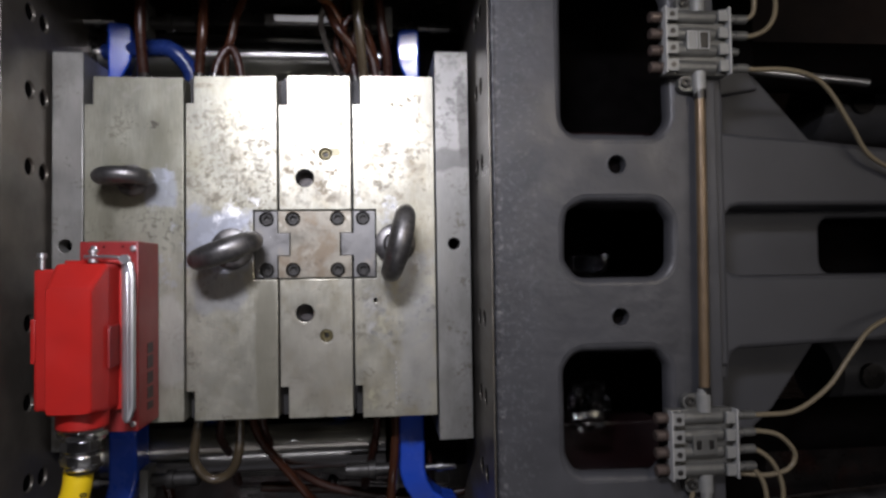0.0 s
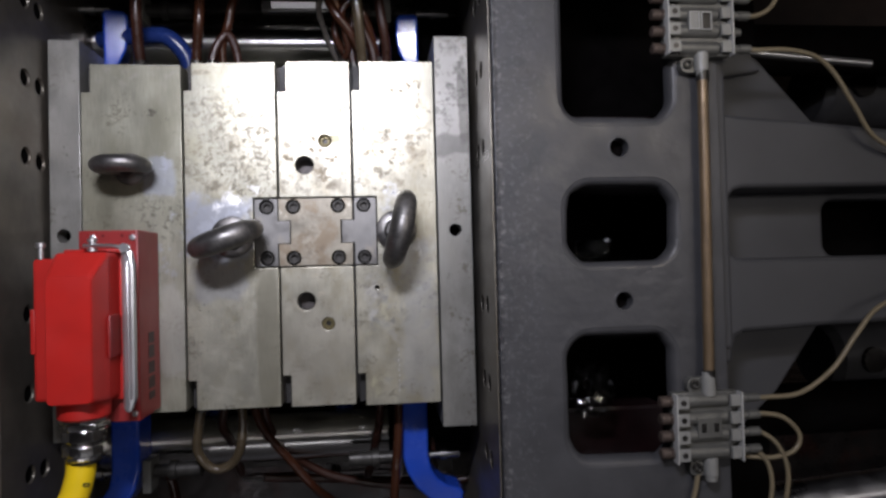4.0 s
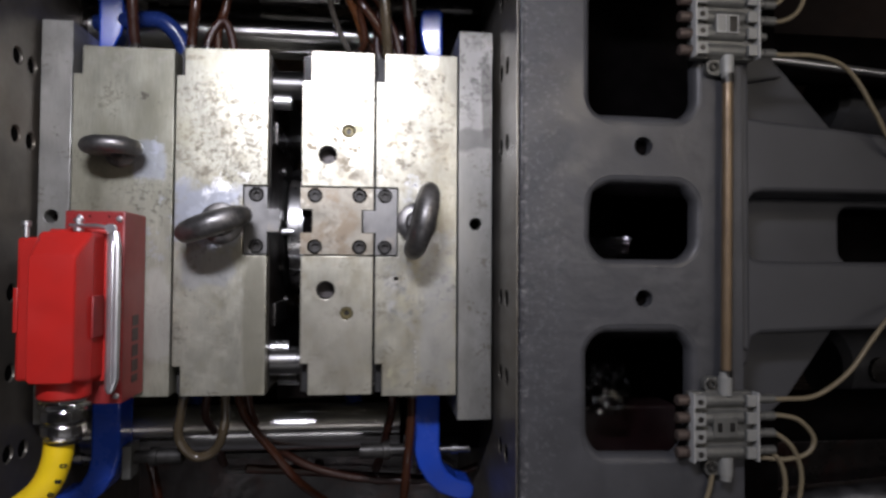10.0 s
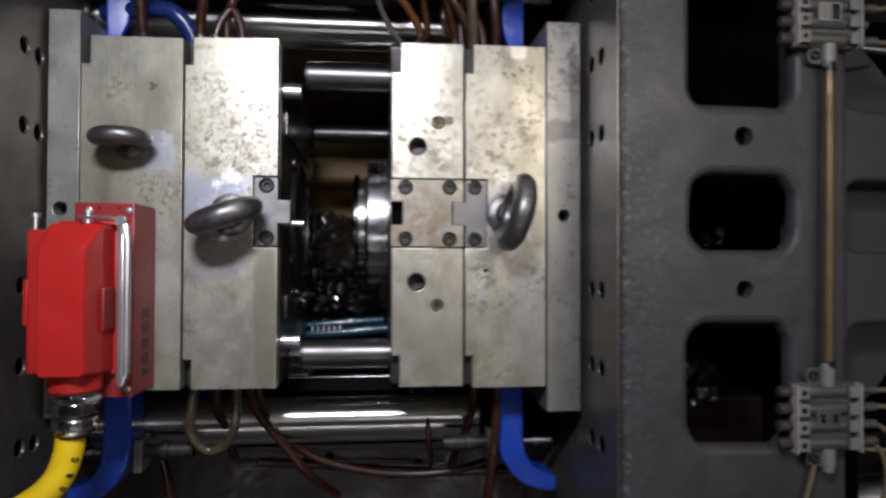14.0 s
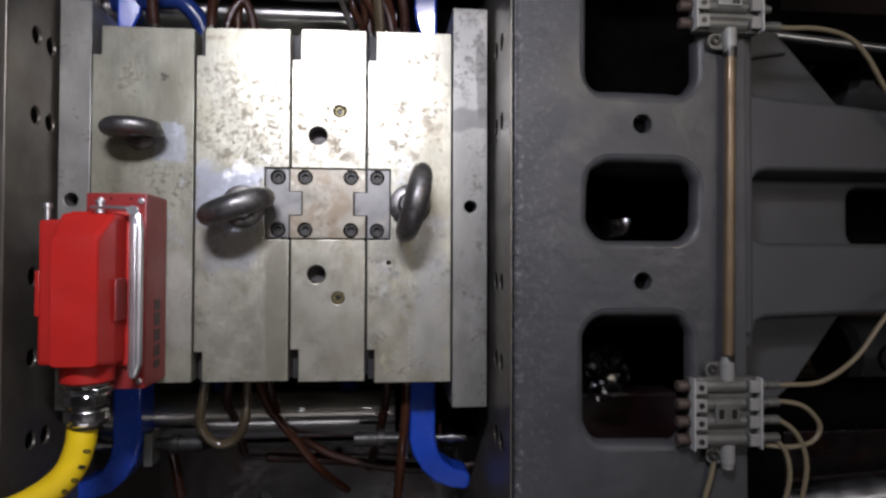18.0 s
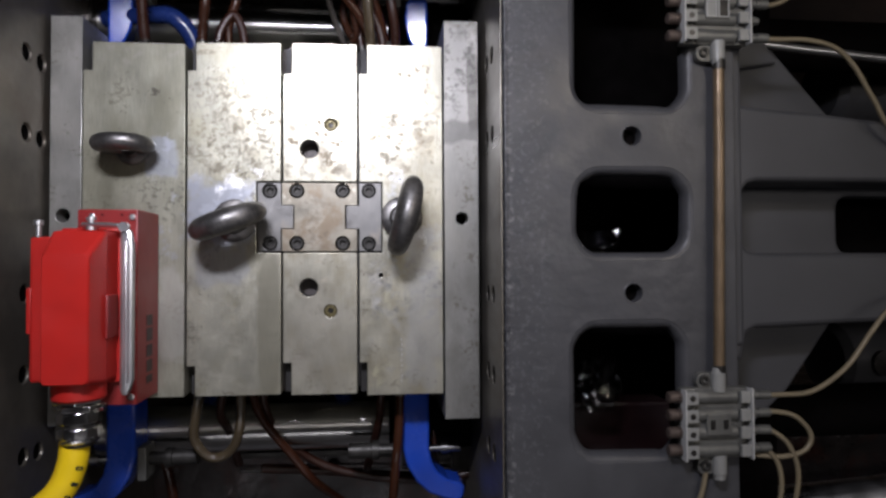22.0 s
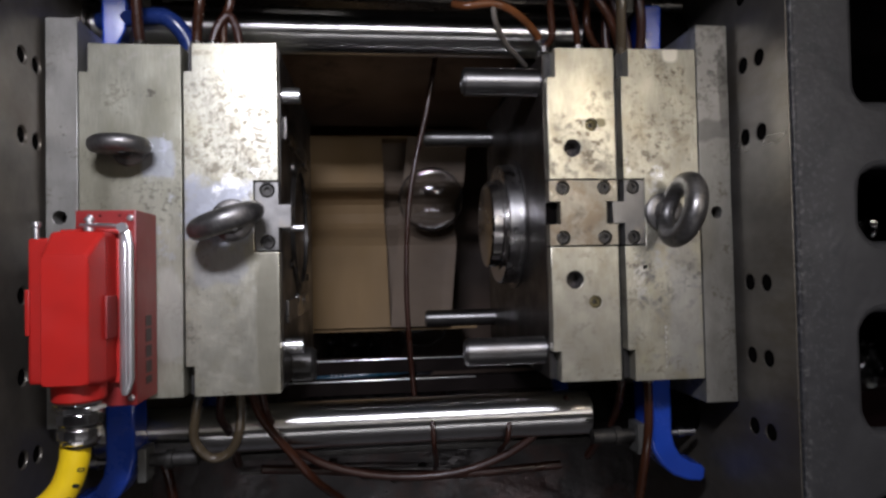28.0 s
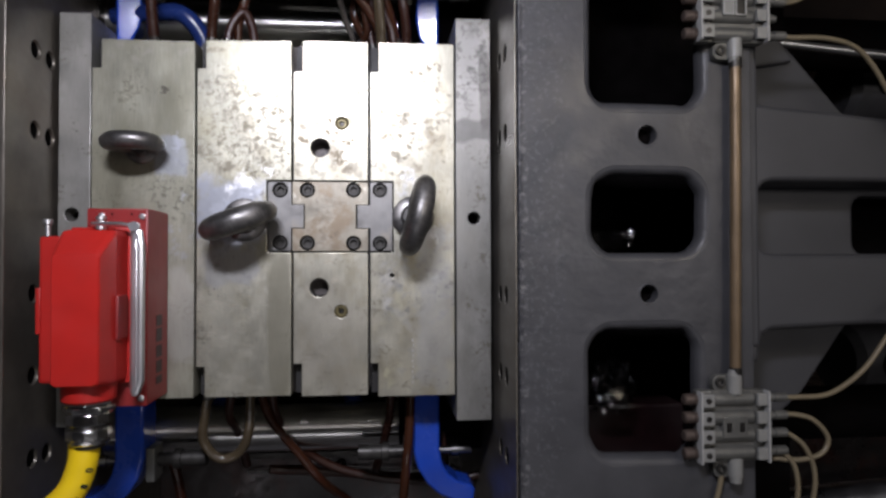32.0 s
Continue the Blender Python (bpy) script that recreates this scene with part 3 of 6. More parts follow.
def rect(x0, x1, y0, y1, r=0.0, n=5):
    if r <= 0:
        return [(x0, y0), (x1, y0), (x1, y1), (x0, y1)]
    pts = []
    for cx, cy, a in ((x1 - r, y0 + r, -90), (x1 - r, y1 - r, 0), (x0 + r, y1 - r, 90), (x0 + r, y0 + r, 180)):
        for i in range(n + 1):
            b = radians(a + 90 * i / n)
            pts.append((cx + r * math.cos(b), cy + r * math.sin(b)))
    return pts


def circle(x, y, r, n=20):
    return [(x + r * math.cos(2 * math.pi * i / n), y + r * math.sin(2 * math.pi * i / n)) for i in range(n)]


def box(x0, x1, y0, y1, z0, z1, bev=0.0, seg=2):
    return slab(rect(x0, x1, y0, y1), (), z0, z1, bev, seg)


def place(bm, m):
    bmesh.ops.transform(bm, matrix=m, verts=bm.verts)
    return bm


def merge(*bms):
    out = bms[0]
    for b in bms[1:]:
        me = bpy.data.meshes.new("tmp")
        b.to_mesh(me)
        b.free()
        out.from_mesh(me)
        bpy.data.meshes.remove(me)
    return out


def revolve(profile, n=40, axis="x", cap=True):
    """A turned body: profile of (along, radius) about the axis."""
    bm = bmesh.new()
    rings = []
    for a, r in profile:
        ring = []
        for i in range(n):
            t = 2 * math.pi * i / n
            u, v = r * math.cos(t), r * math.sin(t)
            ring.append(bm.verts.new((a, u, v) if axis == "x" else (u, a, v) if axis == "y" else (u, v, a)))
        rings.append(ring)
    for p, q in zip(rings, rings[1:]):
        for i in range(n):
            bm.faces.new((p[i], p[(i + 1) % n], q[(i + 1) % n], q[i])).smooth = True
    if cap:
        bm.faces.new(rings[0])
        bm.faces.new(rings[-1])
    bmesh.ops.recalc_face_normals(bm, faces=bm.faces)
    return bm


def smooth_line(pts, step=8):
    pts = [Vector(p) for p in pts]
    out = []
    for i in range(len(pts) - 1):
        p0, p1, p2 = pts[max(i - 1, 0)], pts[i], pts[i + 1]
        p3 = pts[min(i + 2, len(pts) - 1)]
        for k in range(step):
            t = k / step
            out.append(0.5 * (2 * p1 + (p2 - p0) * t + (2 * p0 - 5 * p1 + 4 * p2 - p3) * t * t + (3 * p1 - p0 - 3 * p2 + p3) * t ** 3))
    return out + [pts[-1]]


def tube(pts, r, n=12, step=8):
    line = smooth_line(pts, step) if len(pts) > 2 else [Vector(p) for p in pts]
    bm = bmesh.new()
    rings, side = [], None
    for i, p in enumerate(line):
        d = (line[min(i + 1, len(line) - 1)] - line[max(i - 1, 0)]).normalized()
        if side is None:
            side = d.orthogonal().normalized()
        side = (side - d * side.dot(d)).normalized()
        up = d.cross(side)
        rings.append([bm.verts.new(p + r * (math.cos(2 * math.pi * k / n) * side + math.sin(2 * math.pi * k / n) * up)) for k in range(n)])
    for a, b in zip(rings, rings[1:]):
        for k in range(n):
            bm.faces.new((a[k], a[(k + 1) % n], b[(k + 1) % n], b[k])).smooth = True
    bm.faces.new(rings[0])
    bm.faces.new(rings[-1])
    bmesh.ops.recalc_face_normals(bm, faces=bm.faces)
    return bm


def part(name, bm, material, parent=None, label="", smooth=True):
    for e in bm.edges:
        if len(e.link_faces) == 2 and e.calc_face_angle(0) > 0.66:
            e.smooth = False
    me = bpy.data.meshes.new(name)
    bm.to_mesh(me)
    bm.free()
    me.materials.append(material)
    ob = new(name, me)
    if parent is not None:
        ob.parent = parent
    if label:
        ob["label"] = label
    return ob


def thing(name, label, category, group="", kind=""):
    ob = new(name)
    ob.empty_display_size = 0.02
    return tagged(ob, label, category, group, kind)


def again(ob, name, m, parent):
    """Another piece on the same mesh as ob."""
    o = new(name, ob.data)
    o.parent = parent
    o.matrix_local = m
    return o


def seat(ob, m):
    ob.matrix_local = m
    return ob


MOVERS = {"half": [], "stripper": []}
# ---------------------------------------------------------------- machine structure
def turn_x(face_x, sign):
    """Maps a slab drawn in (y, z) onto a wall across x, whose outer side is at face_x."""
    return Matrix(((0, 0, sign, face_x), (1, 0, 0, 0), (0, 1, 0, 0), (0, 0, 0, 1)))


def build_room():
    floor = part("floor", box(-2.2, 2.6, -1.8, 1.8, -1.06, -1.0, 0), FLOORM, None, "", False)
    tagged(floor, "oily brown floor under the clamp", "floor", kind="structure")
    # unseen walls and ceiling, kept pale to bounce lamp light into the dark
    for name, b in (("wall_north", (-2.2, 2.6, 1.75, 1.8, -1.0, 2.4)), ("wall_south", (-2.2, 2.6, -1.8, -1.75, -1.0, 2.4)),
                    ("wall_east", (2.55, 2.6, -1.75, 1.75, -1.0, 2.4)), ("wall_west", (-2.2, -2.15, -1.75, 1.75, -1.0, 2.4))):
        tagged(part(name, box(*b), HALL, None, "", False), "unseen pale wall added round the machine to bounce light", "wall", kind="structure")
    # unseen panel added to cut the work lamp off beyond the far tie bar
    tagged(part("shade_panel", box(-1.0, 0.9, 0.263, 1.75, 0.20, 0.215), SHADEDK, None, "", False), "unseen dark panel added to shade the far side of the clamp", "guard", kind="structure")
    tagged(part("ceiling", box(-2.2, 2.6, -1.8, 1.8, 2.4, 2.45), HALL, None, "", False), "unseen pale ceiling added to bounce light", "ceiling", kind="structure")


def build_fixed_platen():
    p = thing("fixed_platen", "oiled steel fixed platen with tapped bolt holes", "machine platen")
    holes = []
    for y in (-0.2195, -0.146, -0.073, 0.0, 0.073, 0.146, 0.2195):
        if abs(y) > 0.01:
            holes += [circle(y - 0.001, 0.0085, 0.0078), circle(y + 0.001, 0.0335, 0.0078)]
    body = part("platen_body", place(slab(rect(-0.5, 0.5, -0.7, 0.08), holes, 0, 0.3, 0.0015), turn_x(-0.222, -1)), PLATEN_FACE, p)
    # black discs just under the face stand for the shade down the holes
    for h in holes:
        y = sum(q[0] for q in h) / len(h)
        z = sum(q[1] for q in h) / len(h)
        part("bore", place(revolve([(-0.004, 0.0076), (-0.002, 0.0076)], 16, "z"), pose(-0.2225, y, z, 0, 90, 0)), SHADEBLK, p)
    return p


def build_tie_bar(y):
    t = thing("tie_bar", "polished chrome tie bar with bright streaks", "tie bar", "tie bars of the clamp")
    part("bar", place(revolve([(-0.3, 0.0268), (0.6, 0.0268), (0.601, 0.0271), (1.6, 0.0271)], 64), pose(0, y, -0.125)), BAR, t)
    # sleeve added to black out the bar beyond the opening
    part("sleeve", place(revolve([(0.352, 0.0315), (0.36, 0.0325), (1.6, 0.0325)], 40), pose(0, y, -0.125)), SHADEBLK, t, "black sleeve added to hide the bar")
    part("collar", place(revolve([(-0.222, 0.039), (-0.2195, 0.039), (-0.2185, 0.037), (-0.2185, 0.0269)], 40), pose(0, y, -0.125)), DARKST, t)
    return t


def build_moving_platen():
    p = thing("moving_platen", "grey painted cast-iron moving platen with square windows", "machine platen")
    w = [rect(0.2735, 0.3735, 0.0950, 0.245, 0.022), rect(0.2740, 0.3735, -0.0380, 0.0325, 0.02), rect(0.2710, 0.3680, -0.2180, -0.1055, 0.022),
         rect(0.274, 0.3725, -0.38, -0.28, 0.022), rect(0.274, 0.3725, 0.29, 0.39, 0.022),
         circle(0.3235, 0.0678, 0.0088), circle(0.3237, -0.0742, 0.0082)]
    # each window is drawn in by a broad, uneven cast lip
    lip = 0.0070
    rnd = random.Random(4)

    def grown(r, d):
        xs, ys = [q[0] for q in r], [q[1] for q in r]
        return rect(min(xs) - d, max(xs) + d, min(ys) - d, max(ys) + d, 0.021 + d, 7)
    bm = slab(rect(0.2068, 0.4215, -0.5, 0.5), [grown(r, lip) for r in w[:5]] + w[5:], 0.0765, 0.09, 0.0008, 2)
    rims = []
    for r in w[:5]:
        rim = bmesh.new()
        rings = []
        sway = [(rnd.uniform(0, 6.3), rnd.randint(2, 9), rnd.uniform(0.0002, 0.0006)) for k in range(6)]
        for k in range(7):
            a = math.pi / 2 * k / 6
            loop = grown(r, lip * (1 - math.sin(a)))
            cx, cy = (loop[0][0] + loop[16][0]) / 2, (loop[0][1] + loop[16][1]) / 2
            ring = []
            for i, (x, y) in enumerate(loop):
                off = sum(q * math.sin(n * 2 * math.pi * i / len(loop) + ph) for ph, n, q in sway) * math.sin(a)
                g = 1 - off / 0.05
                ring.append(rim.verts.new((cx + (x - cx) * g, cy + (y - cy) * g, 0.0896 - 0.0095 * (1 - math.cos(a)) + off * 0.4)))
            rings.append(ring)
        rings.append([rim.verts.new((v.co.x, v.co.y, 0.0768)) for v in rings[-1]])
        for a, b in zip(rings, rings[1:]):
            for i in range(len(a)):
                rim.faces.new((a[i], a[(i + 1) % len(a)], b[(i + 1) % len(a)], b[i])).smooth = True
        bmesh.ops.recalc_face_normals(rim, faces=rim.faces)
        rims.append(rim)
    merge(bm, box(0.2052, 0.2160, -0.5, 0.5, -0.02, 0.0760, 0.001))
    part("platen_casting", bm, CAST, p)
    for rim in rims:
        part("window_rim", rim, CAST, p)
    # rough cast front edge with knocks in the paint
    edge = bmesh.new()
    prev = None
    for i in range(261):
        y = -0.32 + 0.64 * i / 260
        j = [rnd.gauss(0, 0.00035) for k in range(4)]
        dent = 0.0012 if rnd.random() < 0.10 else 0
        row = [edge.verts.new(q) for q in ((0.2064, y, 0.0766), (0.2062 + j[0], y, 0.0850), (0.2068 + j[1] + dent, y, 0.0888 - dent), (0.2082 + j[2] + dent, y, 0.0906 + j[3] * 0.5 - dent * 0.7), (0.2112, y, 0.0899))]
        if prev:
            for k in range(4):
                edge.faces.new((prev[k], row[k], row[k + 1], prev[k + 1]))
        prev = row
    bmesh.ops.recalc_face_normals(edge, faces=edge.faces)
    part("cast_edge", edge, CAST, p, "rough cast edge with chipped grey paint")
    for x, y, r in ((0.3235, 0.0678, 0.0084), (0.3237, -0.0742, 0.0078)):
        part("bore", revolve([(0.06, r), (0.0775, r)], 16, "z", True), SHADEBLK, p).location = (x, y, 0)
        part("bore_burr", place(revolve([(0.0880, r * 1.02), (0.0902, r * 1.06), (0.0903, r * 1.2), (0.0898, r * 1.3)], 20, "z", False), pose(x, y, 0)), CAST, p)
    for y0, y1 in ((-0.245, -0.192), (0.088, 0.118)):
        part("inner_rib", box(0.268, 0.40, y0, y1, -0.05, 0.0, 0.004), WINE, p, "dark wine-red primed inner rib")
    # machined front face with bolt holes
    holes = []
    for y in (-0.226, -0.1525, -0.0765, 0.0765, 0.1525, 0.226):
        holes += [circle(y, 0.0175, 0.0088), circle(y, 0.0455, 0.0088)]
    part("platen_face", place(slab(rect(-0.5, 0.5, -0.7, 0.0880), holes, 0, 0.0014, 0.0003), turn_x(0.2035, 1)), FACE, p, "machined oily steel face")
    # flat black discs take the place of the shade in these holes
    for h in holes:
        y, z = sum(q[0] for q in h) / len(h), sum(q[1] for q in h) / len(h)
        part("bore", place(revolve([(0.0009, 0.0087), (0.0013, 0.0087)], 16, "z"), pose(0.2035, y, z, 0, 90, 0)), SHADEBLK, p)
    # wall blackened for the shade inside the casting
    part("back_wall", box(0.222, 0.265, -0.5, 0.5, -0.7, -0.018, 0.003), SHADEBLK, p)
    # web behind the platen with two raised beams and a window
    web = slab([(0.4205, 0.205), (0.505, 0.174), (0.5661, 0.1065), (0.84, 0.080), (0.84, -0.105), (0.566, -0.110), (0.515, -0.180), (0.4205, -0.262)],
               [rect(0.5735, 0.69, -0.0390, 0.0215, 0.014)], -0.004, 0.022, 0.003, 2)
    # black sheet added below the windows in place of their deep shade
    part("window_shade_sheet", box(0.266, 0.56, -0.5, 0.5, -0.092, -0.065, 0), SHADEBLK, p, "", False)
    part("web", web, CASTW, p)
    # black sheet added under the web opening, standing for shade
    part("web_shade_sheet", box(0.55, 0.72, -0.06, 0.045, -0.06, -0.04, 0), SHADEBLK, p, "", False)
    part("gusset_step", slab([(0.42, 0.205), (0.492, 0.179), (0.505, 0.158), (0.46, 0.150), (0.42, 0.152)], (), 0.020, 0.031, 0.003, 2), CASTW, p)
    part("beam", slab([(0.421, 0.105), (0.46, 0.1), (0.525, 0.0955), (0.82, 0.066), (0.82, 0.03), (0.452, 0.0297), (0.4445, 0.0275), (0.4395, 0.0215), (0.437, 0.012), (0.421, 0.012)], (), 0.018, 0.074, 0.005, 3), CASTW, p)
    part("beam", slab([(0.421, -0.140), (0.4375, -0.140), (0.4385, -0.122), (0.442, -0.1135), (0.450, -0.1095), (0.53, -0.1065), (0.82, -0.100), (0.82, -0.039), (0.452, -0.0386), (0.4445, -0.0365), (0.4395, -0.0310), (0.437, -0.0220), (0.421, -0.0220)], (), 0.018, 0.074, 0.005, 3), CASTW, p)
    part("back_flange", slab(rect(0.4205, 0.4365, -0.125, 0.21), (), 0.018, 0.078, 0.004, 2), CASTW, p)
    # black cylinders added where the bars go dark beside the clamps
    for y in (0.2325, -0.2375):
        part("bar_shade_cover", place(revolve([(0.107, 0.0272), (0.107, 0.0300), (0.108, 0.0310), (0.114, 0.0310), (0.115, 0.0300), (0.206, 0.0300)], 40, "x", False), pose(0, y, -0.125)), SHADEBLK, p, "black cylinder added to keep the bar dark by the clamp")
    MOVERS["half"].append(p)
    return p


# ---------------------------------------------------------------- mould
def notched(x0, x1, y0, y1, nx=0.0085, ny=0.030, top=True, bottom=True):
    pts = [(x1, y0), (x1, y1)]
    pts += [(x0 + nx, y1), (x0 + nx, y1 - ny), (x0, y1 - ny)] if top else [(x0, y1)]
    pts += [(x0, y0 + ny), (x0 + nx, y0 + ny), (x0 + nx, y0)] if bottom else [(x0, y0)]
    return pts


def notch_floor(x0, y, parent):
    # floor in dark paint for the shade down in the notch
    part("pry_slot", box(x0 + 0.001, x0 + 0.0098, y, y + 0.0295, -0.06, -0.016, 0), SHADEDK, parent, "", False)


def socket_screw(x, y, z, parent, r=0.0064, counterbore=True):
    """A black socket-head screw sunk in its counterbore."""
    hexa = [(0.0032 * math.cos(math.pi * i / 3 + 0.4), 0.0032 * math.sin(math.pi * i / 3 + 0.4)) for i in range(6)]
    bm = slab(circle(0, 0, r * 0.93, 22), [hexa], -0.006, 0, 0.0006, 2)
    merge(bm, slab(hexa, (), -0.006, -0.0035, 0))
    s = part("socket_screw", bm, BLACKOX, parent)
    s.location = (x, y, z)
    return s


def eyebolt(x, y, spin, parent, z=0.0, ring=0.0205, wire=0.0098, lift=0.031, lean=0.0, base=1.0):
    """A forged lifting eye on a round collar."""
    bm = revolve([(h, r * base) for h, r in ((0.0, 0.0195), (0.0008, 0.0208), (0.005, 0.0208), (0.0062, 0.0196), (0.0075, 0.0130), (0.013, 0.0105))], 28, "z")
    n, k = 40, 16
    rings = []
    for i in range(n):
        a = 2 * math.pi * i / n
        w = wire * (1.0 + 0.13 * math.cos(a + math.pi))
        c = Vector((ring * math.sin(a), 0, lift - ring * math.cos(a) * 0.95))
        rad = Vector((math.sin(a), 0, -math.cos(a)))
        rings.append([bm.verts.new(c + w * (math.cos(2 * math.pi * j / k) * rad + 0.92 * math.sin(2 * math.pi * j / k) * Vector((0, 1, 0)))) for j in range(k)])
    for i in range(n):
        a, b = rings[i], rings[(i + 1) % n]
        for j in range(k):
            bm.faces.new((a[j], a[(j + 1) % k], b[(j + 1) % k], b[j])).smooth = True
    bmesh.ops.recalc_face_normals(bm, faces=bm.faces)
    e = part("eyebolt", bm, FORGED, parent, "forged dark steel lifting eyebolt")
    e.matrix_local = pose(x, y, z, 0, 0, spin) @ pose(0, 0, 0, lean, 0, 0)
    return e


HALF = 0.1752
LOCK_Y = 0.0345


def hole_loops(spots):
    return [circle(x, y, r, 22) for x, y, r in spots]


def lined_bore(x, y, r, parent, material=None, depth=0.02):
    part("bore", revolve([(-depth - 0.002, r * 0.98), (-depth, r * 0.98)], 20, "z"), material or SHADEBLK, parent).location = (x, y, 0)


def build_fixed_half():
    m = thing("mould_fixed_half", "stained steel fixed mould half bolted to the platen", "injection mould")
    bot = -0.35
    part("clamp_plate", slab(rect(-0.2185, -0.1895, -0.2, 0.1945), hole_loops([(-0.2062, 0.001, 0.0066)]), bot, 0, 0.0006), STEEL_D, m, "dull grey steel clamp plate")
    lined_bore(-0.2062, 0.001, 0.0066, m)
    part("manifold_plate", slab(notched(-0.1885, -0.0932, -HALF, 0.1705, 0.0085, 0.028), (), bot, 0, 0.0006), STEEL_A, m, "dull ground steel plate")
    notch_floor(-0.1885, 0.142, m)
    outline = [(-0.0011, -HALF), (-0.0011, -LOCK_Y - 0.0012), (-0.0250, -LOCK_Y - 0.0012), (-0.0250, LOCK_Y + 0.0012), (-0.0011, LOCK_Y + 0.0012),
               (-0.0011, 0.1738), (-0.083, 0.1722), (-0.083, 0.1445), (-0.0910, 0.1445), (-0.0910, -0.146), (-0.083, -0.146), (-0.083, -HALF)]
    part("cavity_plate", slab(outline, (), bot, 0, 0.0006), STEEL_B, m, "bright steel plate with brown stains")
    # pocket floor painted black for the shade round the lock
    part("pocket_floor", box(-0.0250, -0.0006, -LOCK_Y, LOCK_Y, bot + 0.01, -0.014, 0), SHADEBLK, m, "", False)
    notch_floor(-0.0912, 0.1447, m)
    notch_floor(-0.0912, -0.1755, m)
    tongue = [(-0.0237, -0.0340), (-0.0008, -0.0340), (-0.0008, -0.0115), (0.0112, -0.0115), (0.0112, 0.0115), (-0.0008, 0.0115), (-0.0008, 0.0340), (-0.0237, 0.0340)]
    lock = part("lock_tongue", slab(tongue, hole_loops([(-0.0118, 0.0258, 0.0073), (-0.0118, -0.026, 0.0073)]), -0.0135, 0.0006, 0.0006), LOCKST, m, "smooth hardened steel T-shaped lock")
    for y in (0.0258, -0.026):
        socket_screw(-0.0118, y, -0.0015, lock)
    eyebolt(-0.1412, 0.0655, 0, m, 0, ring=0.0200, wire=0.0080, lift=0.0250, lean=0, base=0.75)
    eyebolt(-0.0450, -0.0035, 19, m, 0, ring=0.0255, wire=0.0110, lift=0.034, lean=5)
    part("parting_face", box(-0.0012, -0.0004, -HALF + 0.001, 0.1725, -0.345, -0.016, 0), PARTING, m, "polished oily parting face", False)
    # turned cavity ring and guide bushes on the parting face
    part("cavity_ring", place(revolve([(-0.004, 0.070), (-0.004, 0.084), (0.0005, 0.084), (0.001, 0.081), (0.0018, 0.0805), (0.0022, 0.077), (0.0032, 0.0765), (0.0032, 0.070), (-0.004, 0.070)], 56, "x", False),
                              pose(0.0, 0.0, -0.175)), BLACKOX, m, "oily dark turned cavity ring")
    for k in range(10):
        a = 2 * math.pi * k / 10 + 0.2
        part("cap_screw", place(revolve([(-0.002, 0.0052), (0.0028, 0.0052), (0.0034, 0.0046), (0.0034, 0.0026), (0.0010, 0.0026)], 14), pose(0, 0.0955 * math.cos(a), -0.175 + 0.0955 * math.sin(a))), DARKST, m)
    for y in (0.098, -0.098):
        part("wear_strip", box(-0.0006, 0.0022, y - 0.012, y + 0.012, -0.28, -0.045, 0.0006), DARKST, m)
    for y, z in ((-0.006, -0.095),):
        part("dowel", place(revolve([(-0.002, 0.0045), (0.014, 0.0045), (0.0145, 0.004)], 18), pose(0, y, z)), CHROME, m)
    for y in (0.130, -0.133):
        part("guide_bush", place(revolve([(-0.002, 0.0082), (0.0175, 0.0082), (0.018, 0.0078)], 24), pose(0, y, -0.036)), CHROME, m)
    part("stop_lug", place(revolve([(-0.002, 0.020), (0.020, 0.020), (0.0245, 0.016)], 24), pose(0, -0.163, -0.105)), BLACKOX, m)
    return m


